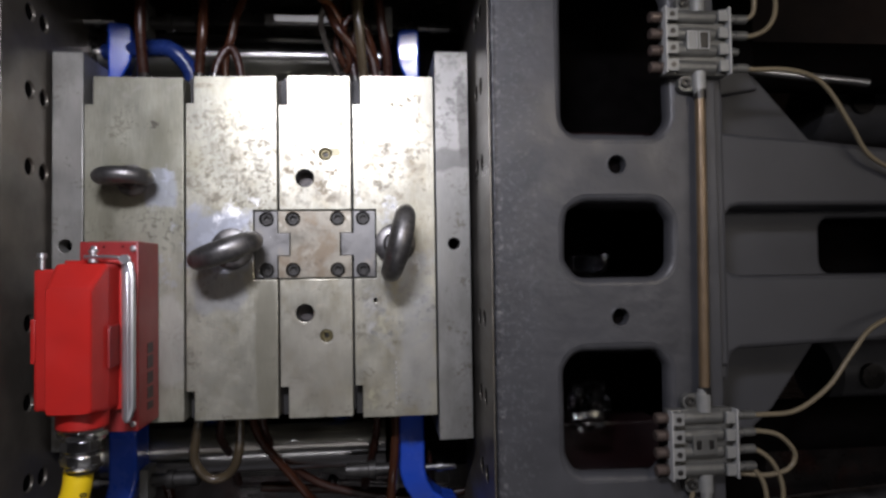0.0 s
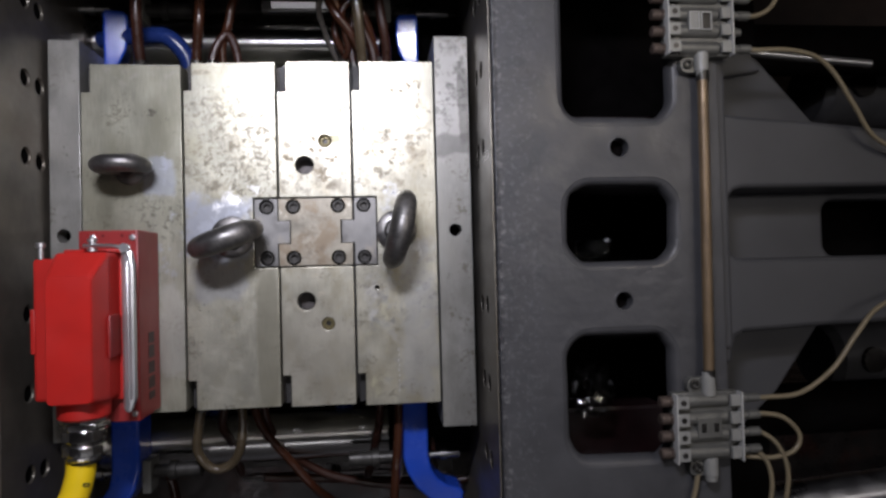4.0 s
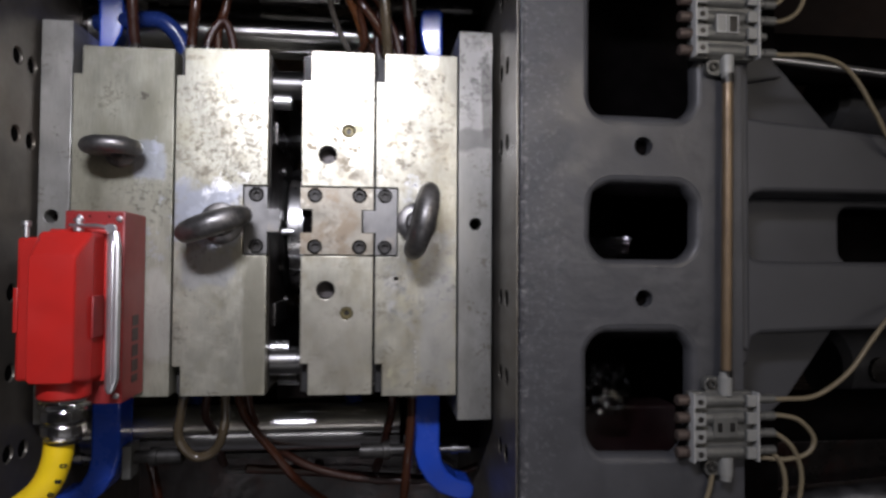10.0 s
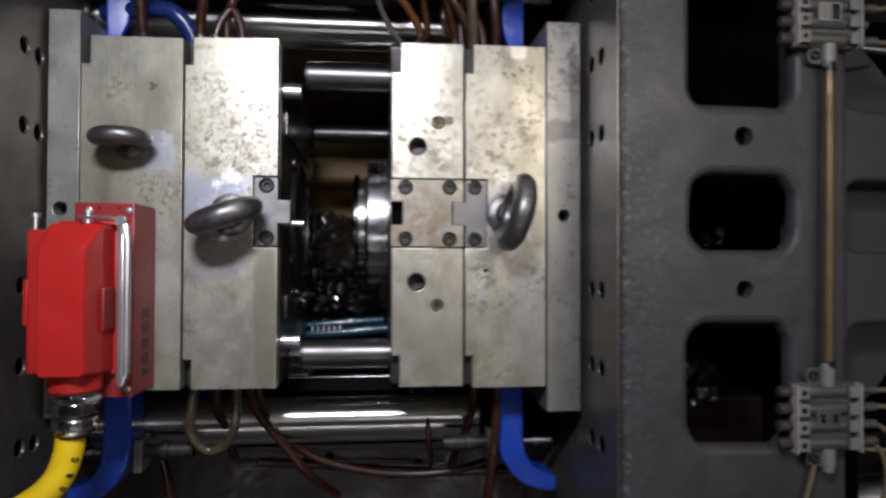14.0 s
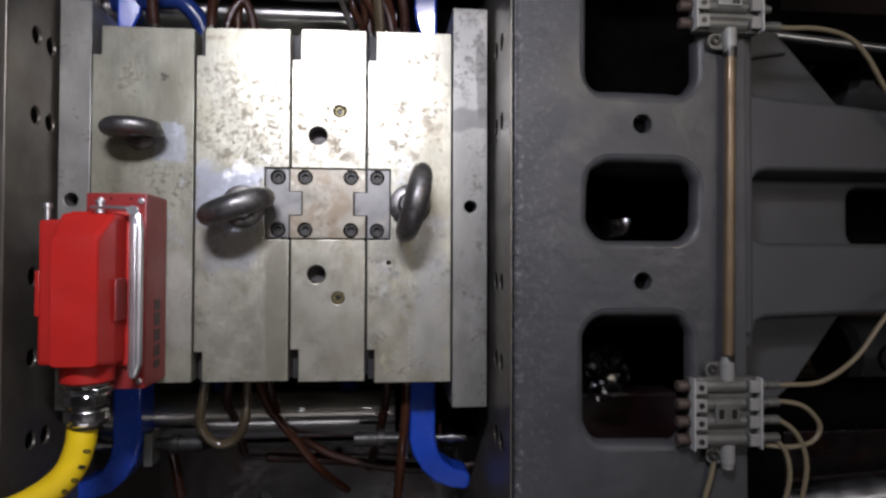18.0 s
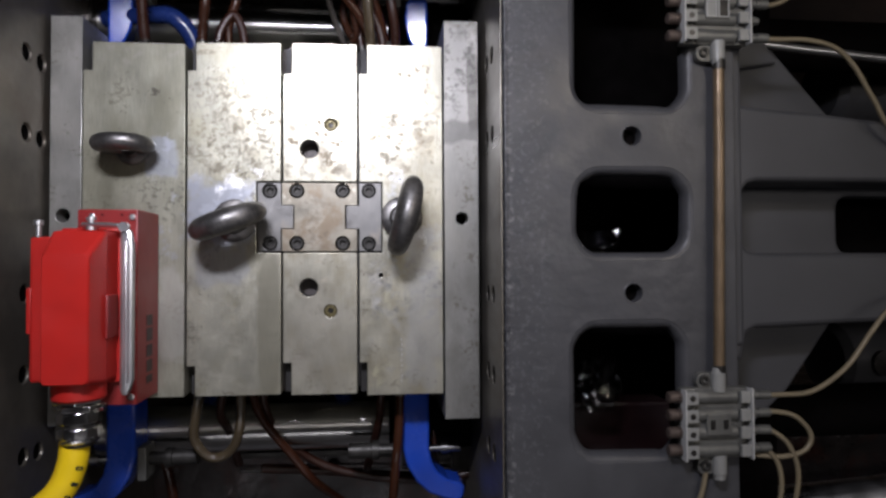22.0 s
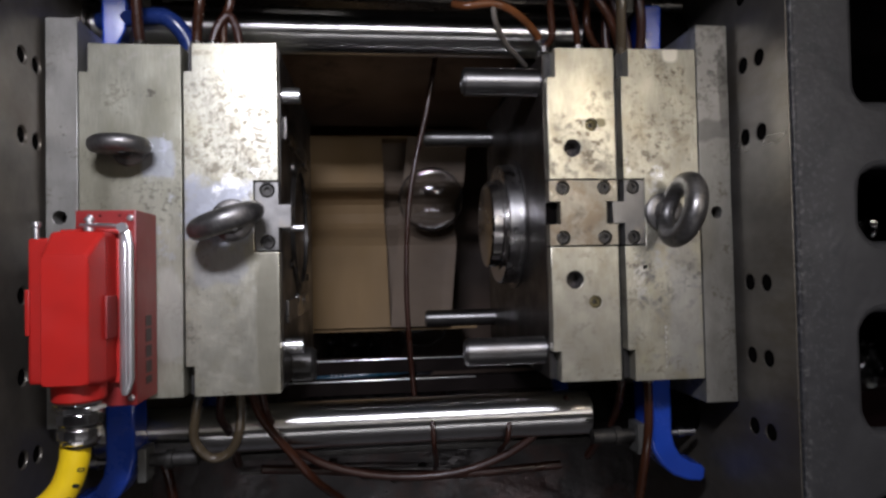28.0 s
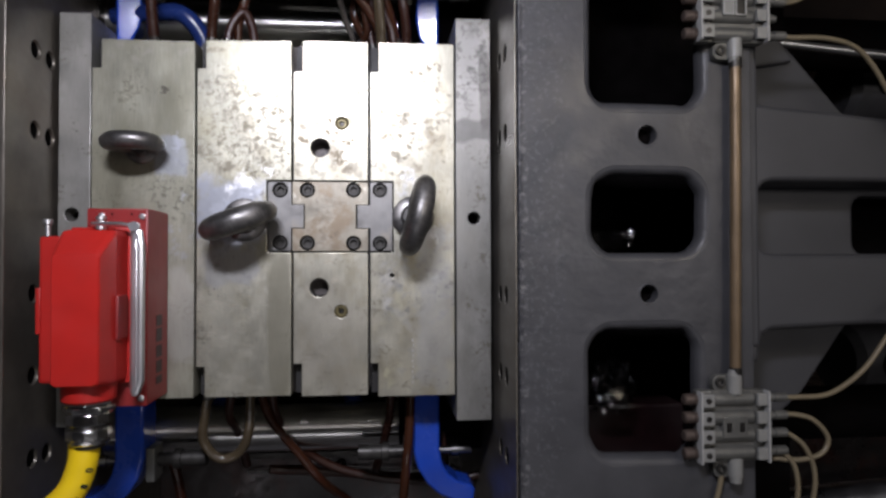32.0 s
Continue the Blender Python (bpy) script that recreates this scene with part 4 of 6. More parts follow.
def build_stripper():
    s = thing("stripper_plate", "ground steel stripper plate with bolted lock block", "mould plate")
    outline = [(0.0738, -HALF - 0.001), (0.0738, -LOCK_Y - 0.0012), (0.0011, -LOCK_Y - 0.0012), (0.0011, -0.1445), (0.0092, -0.1445), (0.0092, -HALF - 0.001)]
    upper = [(0.0738, 0.1748), (0.0098, 0.1745), (0.0098, 0.1435), (0.0011, 0.1435), (0.0011, LOCK_Y + 0.0012), (0.0738, LOCK_Y + 0.0012)]
    bores = [(0.0268, 0.0682, 0.0093), (0.0479, 0.093, 0.0066)]
    low = [(0.0260, -0.0702, 0.0093), (0.0474, -0.0938, 0.0066)]
    bm = slab(outline, hole_loops(low), -0.35, 0, 0.0006)
    merge(bm, slab(upper, hole_loops(bores), -0.35, 0, 0.0006))
    part("plate", bm, STEEL_C, s)
    # core top blackened so the gap round the lock block stays shaded
    part("plate_core", box(0.0006, 0.0742, -LOCK_Y - 0.0003, LOCK_Y + 0.0003, -0.35, -0.0145, 0), SHADEBLK, s, "", False)
    for y in (0.1437, -0.1752):
        notch_floor(0.0008, y, s)
    for x, y, r in (bores[0], low[0]):
        lined_bore(x, y, r, s, BOREST)
        part("thread_insert", place(revolve([(-0.0012, r * 0.995), (-0.0016, r * 0.96)] + [(-0.0016 - 0.0012 * k, r * (0.96 if k % 2 else 0.91)) for k in range(1, 15)], 22, "z", False), pose(x, y, 0)), FORGED, s, "dark threaded bore")
    for x, y, r in (bores[1], low[1]):
        part("brass_plug", place(merge(revolve([(-0.02, r * 0.97), (-0.0025, r * 0.97), (-0.0015, r * 0.72), (-0.003, r * 0.66), (-0.003, r * 0.48), (-0.007, r * 0.44), (-0.007, 0.0001)], 22, "z", False)), pose(x, y, 0)), BRASS, s, "small brass water plug")
        part("plug_socket", place(revolve([(-0.0069, r * 0.40), (-0.0062, r * 0.40), (-0.0060, r * 0.2)], 6, "z"), pose(x, y, 0)), BLACKOX, s)
    block = [(0.0002, -0.034), (0.0738, -0.034), (0.0738, -0.0120), (0.0618, -0.0120), (0.0618, 0.0120), (0.0738, 0.0120), (0.0738, 0.034), (0.0002, 0.034),
             (0.0002, 0.0120), (0.0122, 0.0120), (0.0122, -0.0120), (0.0002, -0.0120)]
    spots = [(0.0146, 0.026), (0.0146, -0.0262), (0.0596, 0.0264), (0.0596, -0.0264)]
    lock = part("lock_block", slab(block, hole_loops([(x, y, 0.0076) for x, y in spots]), -0.0135, 0.0008, 0.0006), LOCKBLK, s, "stained steel lock block with dovetail slots")
    for x, y in spots:
        socket_screw(x, y, -0.0012, lock)
    part("parting_face", box(0.0004, 0.0012, -0.1745, 0.1735, -0.345, -0.0155, 0), PARTING, s, "polished oily parting face", False)
    part("stripper_ring", place(revolve([(0.002, 0.06), (0.002, 0.084), (-0.002, 0.084), (-0.0025, 0.081), (-0.0025, 0.06)], 56, "x", False), pose(0, 0, -0.175)), DARKST, s)
    MOVERS["stripper"].append(s)
    return s


def build_moving_half():
    m = thing("mould_moving_half", "stained steel moving mould half with core and guide pins", "injection mould")
    outline = [(0.1602, -HALF - 0.003), (0.1602, 0.1752), (0.0845, 0.1749), (0.0845, 0.145), (0.0762, 0.145), (0.0762, LOCK_Y + 0.0012), (0.0991, LOCK_Y + 0.0012),
               (0.0991, -LOCK_Y - 0.0012), (0.0762, -LOCK_Y - 0.0012), (0.0762, -0.1455), (0.0838, -0.1455), (0.0838, -HALF - 0.003)]
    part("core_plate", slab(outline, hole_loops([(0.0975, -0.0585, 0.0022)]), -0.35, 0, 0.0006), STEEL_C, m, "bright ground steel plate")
    # black floor, as shade in the gap round this tongue
    part("pocket_floor", box(0.0758, 0.0986, -LOCK_Y, LOCK_Y, -0.34, -0.0145, 0), SHADEBLK, m, "", False)
    # dark strip added to keep the seam shaded and hide the guide pins
    part("seam_filler", box(0.0743, 0.0763, -0.172, 0.172, -0.060, -0.016, 0), SHADEDK, m, "", False)
    notch_floor(0.0762, 0.1453, m)
    notch_floor(0.0762, -0.177, m)
    part("clamp_plate", slab(rect(0.1622, 0.1975, -0.2045, 0.2025), hole_loops([(0.1803, -0.001, 0.0064)]), -0.35, -0.001, 0.0006), STEEL_D, m, "dull grey steel clamp plate")
    lined_bore(0.1803, -0.001, 0.0064, m)
    tongue = [(0.0980, -0.034), (0.0762, -0.034), (0.0762, -0.0114), (0.0634, -0.0114), (0.0634, 0.0114), (0.0762, 0.0114), (0.0762, 0.034), (0.0980, 0.034)]
    lock = part("lock_tongue", slab(tongue, hole_loops([(0.0856, 0.0264, 0.0073), (0.0856, -0.0266, 0.0073)]), -0.0135, 0.0007, 0.0006), LOCKST, m, "smooth hardened steel T-shaped lock")
    for y in (0.0264, -0.0266):
        socket_screw(0.0856, y, -0.0014, lock)
    for k in range(9):
        part("punch_mark", box(0.1172 + 0.0006 * (k % 2), 0.1184 + 0.0006 * (k % 2), -0.166 + 0.0052 * k, -0.1632 + 0.0052 * k, -0.0002, 0.0003), ZINC, m, "", False)
    eyebolt(0.1185, -0.0005, 76, m, 0, ring=0.0285, wire=0.0108, lift=0.036, lean=3)
    part("core", place(revolve([(0.07, 0.080), (0.001, 0.080), (-0.0028, 0.0795), (-0.0032, 0.0755), (-0.0060, 0.0755), (-0.0066, 0.0785), (-0.0095, 0.0785), (-0.0100, 0.0755), (-0.0118, 0.0755), (-0.0122, 0.0775), (-0.0245, 0.0775), (-0.0258, 0.0760)], 72, "x", False), pose(0, 0, -0.175)), CORE, m, "bright turned stepped core")
    part("core_face", place(revolve([(-0.0256, 0.0762), (-0.0262, 0.0755), (-0.0262, 0.0585)], 72, "x", False), pose(0, 0, -0.175)), MIRROR, m, "mirror-polished annular end face")
    part("core_tip", place(revolve([(-0.0255, 0.060), (-0.0275, 0.0592), (-0.0290, 0.0560), (-0.0400, 0.0555), (-0.0415, 0.0535), (-0.0420, 0.050), (-0.0420, 0.0001)], 64, "x", False), pose(0, 0, -0.175)), MIRROR, m, "mirror-polished core tip")
    for y, z, r, x in ((0.1475, -0.036, 0.0152, -0.089), (-0.1465, -0.036, 0.0150, -0.0925), (0.142, -0.315, 0.0126, -0.108), (-0.132, -0.315, 0.0124, -0.111)):
        part("guide_pin", place(revolve([(0.09, r), (-0.0005, r), (-0.001, r * 0.9), (-0.004, r * 0.9), (-0.0045, r), (x + 0.003, r), (x, r * 0.82)], 32), pose(0, y, z)), PIN, m, "ground steel guide pin")
    MOVERS["half"].append(m)
    return m


build_room()
build_fixed_platen()
for bar_y in (0.2325, -0.2375):
    build_tie_bar(bar_y)
build_moving_platen()
build_fixed_half()
build_stripper()
build_moving_half()


# ---------------------------------------------------------------- electrical connector on the fixed half
def build_connector():
    c = thing("connector_box", "red heavy-duty plug connector box on the mould plate", "connector")
    base = part("base_box", box(-0.168, -0.117, -0.170, 0.0025, 0.0012, 0.055, 0.0012), REDBOX, c, "dull red powder-coated steel box")
    for k, (x, y) in enumerate(((-0.1555, -0.004), (-0.1215, -0.0045), (-0.1215, -0.163))):
        part("rivet", place(revolve([(0.0545, 0.0028), (0.0562, 0.0028), (0.0568, 0.0018)], 14, "z"), pose(x, y, 0)), ZINC, base)
    for x in (-0.147, -0.1305):
        part("pin_hole", place(revolve([(0.0545, 0.001), (0.0553, 0.001)], 10, "z"), pose(x, -0.0025, 0)), SHADEBLK, base)
    # worn lettering down the side face, unreadable
    for k, (y, h) in enumerate(((-0.098, 0.010), (-0.111, 0.012), (-0.126, 0.011), (-0.140, 0.011), (-0.152, 0.007))):
        part("print_bar", box(-0.1171, -0.1166, y - h / 2, y + h / 2, 0.018, 0.033, 0), DKRED, base, "", False)
    hood = bmesh.new()
    low = rect(-0.1745, -0.131, -0.152, -0.018, 0.003, 2)
    rings = [(0.056, 0, 0, 0), (0.085, 0.0, 0, 0.0), (0.108, 0.0035, 0.019, 0.003), (0.1095, 0.0045, 0.020, 0.004)]
    x0, x1, y0, y1 = -0.1745, -0.131, -0.1455, -0.018
    vs = []
    for z, ix, it, ib in rings:
        vs.append([hood.verts.new((x, y, z)) for x, y in rect(x0 + ix, x1 - ix, y0 + ib, y1 - it, 0.004, 3)])
    for a, b in zip(vs, vs[1:]):
        n = len(a)
        for i in range(n):
            hood.faces.new((a[i], a[(i + 1) % n], b[(i + 1) % n], b[i]))
    hood.faces.new(vs[-1])
    hood.faces.new(vs[0])
    bmesh.ops.recalc_face_normals(hood, faces=hood.faces)
    h = part("hood", hood, REDP, c, "glossy red die-cast plug hood")
    part("flange", box(-0.178, -0.128, -0.1485, -0.0145, 0.0552, 0.062, 0.0015), REDP, h)
    part("side_cover", merge(box(-0.201, -0.1735, -0.147, -0.022, 0.040, 0.068, 0.003), box(-0.2025, -0.1985, -0.105, -0.066, 0.045, 0.0695, 0.001)), REDP, h)
    part("cover_screw", revolve([(0, 0.0024), (0.010, 0.0024), (0.0105, 0.004), (0.014, 0.004), (0.0145, 0.003)], 16, "y"), ZINC, h).location = (-0.1945, -0.0225, 0.066)
    part("latch_pad", box(-0.131, -0.1285, -0.108, -0.072, 0.066, 0.088, 0.001), REDBOX, h)
    # wire bail with its broad handle
    strap = [(-0.1225, -0.158), (-0.1172, -0.158), (-0.1130, -0.145), (-0.1130, -0.031), (-0.1150, -0.0175), (-0.1205, -0.0140), (-0.1243, -0.0190), (-0.1243, -0.152)]
    lev = part("locking_lever", merge(slab(strap, (), 0.0695, 0.0765, 0.0028, 2), box(-0.1196, -0.1180, -0.150, -0.026, 0.0760, 0.0772, 0.0005)), ZINC, c, "bright zinc-plated locking lever")
    part("lever_arm", tube([(-0.1205, -0.0145, 0.0755), (-0.132, -0.0125, 0.0745), (-0.158, -0.0118, 0.0675)], 0.0020, 10), ZINC, lev)
    part("pivot", place(revolve([(0, 0.0042), (0.003, 0.0042), (0.0035, 0.003), (0.008, 0.003), (0.0085, 0.0042), (0.011, 0.0042)], 18, "y"), pose(-0.151, -0.0165, 0.067)), ZINC, lev)
    part("pivot", place(revolve([(0.0, 0.0042), (0.004, 0.0042)], 18, "z"), pose(-0.1205, -0.0145, 0.0745)), ZINC, lev)
    # cable outlet, gland nuts, yellow cable
    part("cable_outlet", place(revolve([(-0.140, 0.0212), (-0.1570, 0.0208), (-0.1590, 0.0188)], 36, "y"), pose(-0.1545, 0, 0.0790)), REDP, h)

    def nut(y0, y1, r, sides, up, bev=0.0008):
        """A faceted ring about the cable, one flat turned to the angle up."""
        pts = [(r * math.cos(math.radians(up + 360 * (i + 0.5) / sides)), r * math.sin(math.radians(up + 360 * (i + 0.5) / sides))) for i in range(sides)]
        return place(slab(pts, (), 0, y0 - y1, bev), Matrix(((1, 0, 0, -0.1565), (0, 0, -1, y0 + 0.005), (0, 1, 0, 0.074), (0, 0, 0, 1))))
    gl = part("cable_gland", place(revolve([(-0.1585, 0.0155), (-0.196, 0.0155), (-0.2005, 0.0140), (-0.203, 0.0130)], 30, "y"), pose(-0.1565, 0.005, 0.074)), DARKST, c, "nickel-plated cable gland")
    part("gland_nut", nut(-0.1632, -0.1672, 0.0205, 6, 106), NICKEL, gl, "", False)
    part("gland_nut", nut(-0.1682, -0.1732, 0.0203, 6, 74), NICKEL, gl, "", False)
    part("gland_ring", nut(-0.1736, -0.1838, 0.0180, 12, 92, 0.0012), NICKEL, gl, "", False)
    part("gland_ring", nut(-0.1866, -0.1960, 0.0178, 12, 92, 0.0012), NICKEL, gl, "", False)
    part("gland_lip", place(revolve([(-0.1962, 0.0174), (-0.1985, 0.0170), (-0.1995, 0.0158)], 30, "y"), pose(-0.1565, 0.005, 0.074)), NICKEL, gl)
    return c


def build_cable():
    c = thing("yellow_cable", "thick yellow power cable with black print", "cable")
    pts = [(-0.1600, -0.194, 0.074), (-0.1610, -0.212, 0.075), (-0.1685, -0.234, 0.079), (-0.187, -0.251, 0.085), (-0.215, -0.262, 0.094), (-0.26, -0.264, 0.098), (-0.40, -0.262, 0.094)]
    part("sheath", tube(pts, 0.0118, 20), YELLOW, c)
    # worn black print along the outside of the bend
    line = smooth_line(pts, 8)
    for i, tall in ((9, 1), (13, 0), (16, 1), (19, 1), (22, 0), (25, 1), (29, 1), (32, 0)):
        d = (line[i + 1] - line[i]).normalized()
        side = d.cross(Vector((0, 0, 1))).normalized() * -1
        n = (Vector((0, 0, 1)) * 0.62 + side * 0.78).normalized()
        n = (n - d * n.dot(d)).normalized()
        m = Matrix.Translation(line[i] + n * 0.0117) @ Matrix((d, n.cross(d), n)).transposed().to_4x4()
        part("print_bar", place(slab(rect(-0.0016, 0.0016, -0.0030, 0.0030, 0.0012, 3), [rect(-0.0006, 0.0006, -0.0018, 0.0018)] if tall else (), -0.0004, 0.0004), m), INK, c, "", False)
    return c


# ---------------------------------------------------------------- clamps, hoses
CLAMP = [(0.121, -0.190), (0.125, -0.186), (0.146, -0.186), (0.150, -0.190), (0.150, -0.250), (0.153, -0.265), (0.160, -0.277), (0.171, -0.285), (0.185, -0.289), (0.189, -0.294),
         (0.188, -0.304), (0.183, -0.308), (0.168, -0.306), (0.150, -0.299), (0.136, -0.286), (0.126, -0.269), (0.121, -0.250)]


CLAMP_TOP = [(0.150, -0.180), (0.150, -0.243), (0.147, -0.246), (0.130, -0.246), (0.126, -0.242), (0.125, -0.222), (0.128, -0.205), (0.134, -0.192), (0.143, -0.180)]


def build_clamp(mx, my, off, moving):
    c = thing("mould_clamp", "blue enamelled curved mould clamp on the platen", "clamp", "mould clamps")
    pts = [((off + mx * x), my * y) for x, y in (CLAMP if my > 0 else CLAMP_TOP)]
    if (mx * my < 0) == (my > 0):
        pts = pts[::-1]
    body = slab(pts, (), -0.098, -0.058, 0.004 if my > 0 else 0.0105, 3 if my > 0 else 6)
    if my < 0:
        tilt = pose(off + mx * 0.137, 0.21, -0.058, 6, -6 if mx > 0 else 13, 0)
        place(body, tilt @ pose(-off - mx * 0.137, -0.21, 0.058))
    part("clamp_body", body, BLUE, c)
    g = lambda x: off + mx * x
    bx = part("bolt", revolve([(0, 0.0036), (0.0145, 0.0036), (0.0147, 0.0058), (0.022, 0.0058), (0.0222, 0.0042), (0.036, 0.0042), (0.037, 0.0034)], 20), PIN, c)
    bx.matrix_local = pose(g(0.1505), my * -0.2555, -0.078, 0, 0, 0 if mx > 0 else 180)
    wx = part("washer_block", box(-0.009, 0.0, -0.0175, 0.0175, -0.014, 0.014, 0.001), ALU, c)
    wx.location = (g(0.1205) if mx > 0 else g(0.1205) + 0.009, my * -0.258, -0.078)
    st = part("stud", revolve([(0, 0.007), (0.016, 0.007), (0.0165, 0.0105), (0.024, 0.0105), (0.0245, 0.0085), (0.05, 0.0085)], 20), BLACKOX, c)
    st.matrix_local = pose(g(0.1115), my * -0.2555, -0.078, 0, 0, 180 if mx > 0 else 0)
    if moving:
        MOVERS["half"].append(c)
    return c


def hose(name, pts, r, material, label, moving=False, fitting=True):
    h = thing(name, label, "hose", "hoses round the mould")
    part("tube", tube(pts, r, 12), material, h)
    if fitting:
        d = Vector(pts[1]) - Vector(pts[0])
        m = Matrix.Translation(pts[0]) @ d.to_track_quat("X", "Z").to_matrix().to_4x4()
        part("fitting", place(revolve([(-0.004, r * 1.5), (0.007, r * 1.5), (0.0075, r * 1.25), (0.014, r * 1.2)], 14), m), DARKST, h)
    if moving:
        MOVERS["half"].append(h)
    return h


AMB = "amber polyurethane water hose beside the mould"
DAMB = "dark brown oily hose beside the mould"


def build_hoses():
    e = -0.172
    # below the fixed half
    hose("water_hose", [(-0.0885, e, -0.045), (-0.096, -0.205, -0.05), (-0.098, -0.232, -0.055), (-0.083, -0.252, -0.06), (-0.063, -0.246, -0.06), (-0.052, -0.220, -0.055), (-0.050, e, -0.05)], 0.0052, OLIVE, "clear olive water hose looped under the mould")
    hose("water_hose", [(-0.070, e, -0.07), (-0.078, -0.21, -0.08), (-0.073, -0.235, -0.10), (-0.075, -0.29, -0.16)], 0.0048, AMBERD, DAMB)
    hose("water_hose", [(-0.045, e, -0.07), (-0.036, -0.215, -0.085), (-0.005, -0.262, -0.10), (0.022, -0.299, -0.11), (0.05, -0.34, -0.16)], 0.0050, AMBER, AMB)
    hose("water_hose", [(-0.036, e, -0.09), (-0.030, -0.22, -0.10), (0.0, -0.264, -0.12), (0.045, -0.292, -0.13), (0.12, -0.308, -0.135), (0.20, -0.303, -0.13), (0.27, -0.272, -0.12), (0.325, -0.215, -0.11)], 0.0048, AMBERD, DAMB, fitting=False)
    hose("water_hose", [(-0.05, -0.300, -0.17), (0.02, -0.312, -0.19), (0.09, -0.322, -0.20), (0.2, -0.33, -0.2), (0.34, -0.325, -0.2)], 0.0055, AMBERD, "dull red-brown hose lying on the machine bed", fitting=False)
    hose("water_hose", [(-0.175, -0.24, -0.12), (-0.150, -0.27, -0.12), (-0.140, -0.33, -0.13)], 0.0055, AMBERD, DAMB, fitting=False)
    # above the fixed half
    e = 0.170
    hose("water_hose", [(-0.140, e, -0.03), (-0.1405, 0.2, -0.02), (-0.139, 0.245, -0.012), (-0.137, 0.30, -0.03)], 0.0056, AMBERD, DAMB)
    hose("water_hose", [(-0.0855, e, -0.03), (-0.0835, 0.195, -0.025), (-0.078, 0.225, -0.015), (-0.077, 0.29, -0.02)], 0.0052, AMBER, AMB)
    hose("water_hose", [(-0.072, e, -0.03), (-0.066, 0.196, -0.03), (-0.054, 0.212, -0.03), (-0.045, 0.197, -0.03), (-0.041, e, -0.03)], 0.0046, AMBERD, DAMB)
    hose("water_hose", [(-0.060, e, -0.04), (-0.060, 0.200, -0.035), (-0.052, 0.224, -0.03), (-0.046, 0.250, -0.03), (-0.03, 0.30, -0.05)], 0.0046, AMBER, AMB)
    hose("coolant_hose", [(-0.0975, e, -0.06), (-0.102, 0.195, -0.055), (-0.118, 0.214, -0.05), (-0.140, 0.219, -0.055), (-0.2, 0.222, -0.08)], 0.0092, BLUEH, "blue rubber coolant hose bent over the tie bar")
    hose("coolant_hose", [(-0.108, -0.165, -0.17), (-0.112, -0.21, -0.18), (-0.116, -0.25, -0.19)], 0.011, BLUEH, "blue rubber coolant hose under the mould")
    # on the moving half
    e = 0.172
    hose("water_hose", [(0.0893, 0.160, -0.03), (0.0865, 0.2, -0.02), (0.0829, 0.243, -0.01), (0.080, 0.30, -0.01)], 0.0058, OLIVE, "olive hose rising over the moving half", True)
    m = thing("fitting_row", "dark steel hose fittings along the top of the mould", "fittings")
    part("manifold_bar", box(0.0, 0.074, 0.176, 0.186, -0.06, -0.048, 0.001), DARKST, m)
    for x in (0.006, 0.021, 0.036, 0.052):
        part("nipple", place(revolve([(0.186, 0.0040), (0.1865, 0.0048), (0.1895, 0.0048), (0.190, 0.0036), (0.192, 0.0034)], 8, "y"), pose(x, 0, -0.057)), DARKST, m)
    MOVERS["half"].append(m)
    hose("water_hose", [(0.0905, e, -0.03), (0.086, 0.193, -0.03), (0.074, 0.214, -0.02), (0.058, 0.235, -0.015), (0.040, 0.28, -0.03)], 0.0048, AMBER, AMB, True)
    hose("water_hose", [(0.1015, e, -0.04), (0.098, 0.20, -0.035), (0.083, 0.235, -0.03), (0.075, 0.29, -0.05)], 0.0048, AMBERD, DAMB, True)
    hose("water_hose", [(0.113, e, -0.04), (0.1135, 0.20, -0.03), (0.108, 0.235, -0.02), (0.1, 0.30, -0.03)], 0.0052, AMBERD, DAMB, True)
    hose("water_hose", [(0.080, e, -0.04), (0.076, 0.20, -0.04), (0.078, 0.235, -0.04), (0.09, 0.29, -0.05)], 0.0044, AMBERD, DAMB, True)
    hose("water_hose", [(0.086, 0.171, -0.06), (0.078, 0.19, -0.06), (0.064, 0.207, -0.055), (0.058, 0.228, -0.05), (0.064, 0.28, -0.06)], 0.0042, AMBER, AMB, True)
    e = -0.176
    hose("water_hose", [(0.118, e, -0.05), (0.1165, -0.22, -0.045), (0.113, -0.26, -0.045), (0.108, -0.33, -0.06)], 0.0050, AMBER, AMB, True)
    hose("water_hose", [(0.098, e, -0.07), (0.096, -0.215, -0.08), (0.09, -0.25, -0.10), (0.08, -0.30, -0.15)], 0.0048, AMBERD, DAMB, True)
    hose("coolant_hose", [(0.046, -0.165, -0.15), (0.050, -0.21, -0.165), (0.066, -0.245, -0.17), (0.09, -0.27, -0.18)], 0.011, BLUEH, "blue rubber coolant hose under the moving half", True)


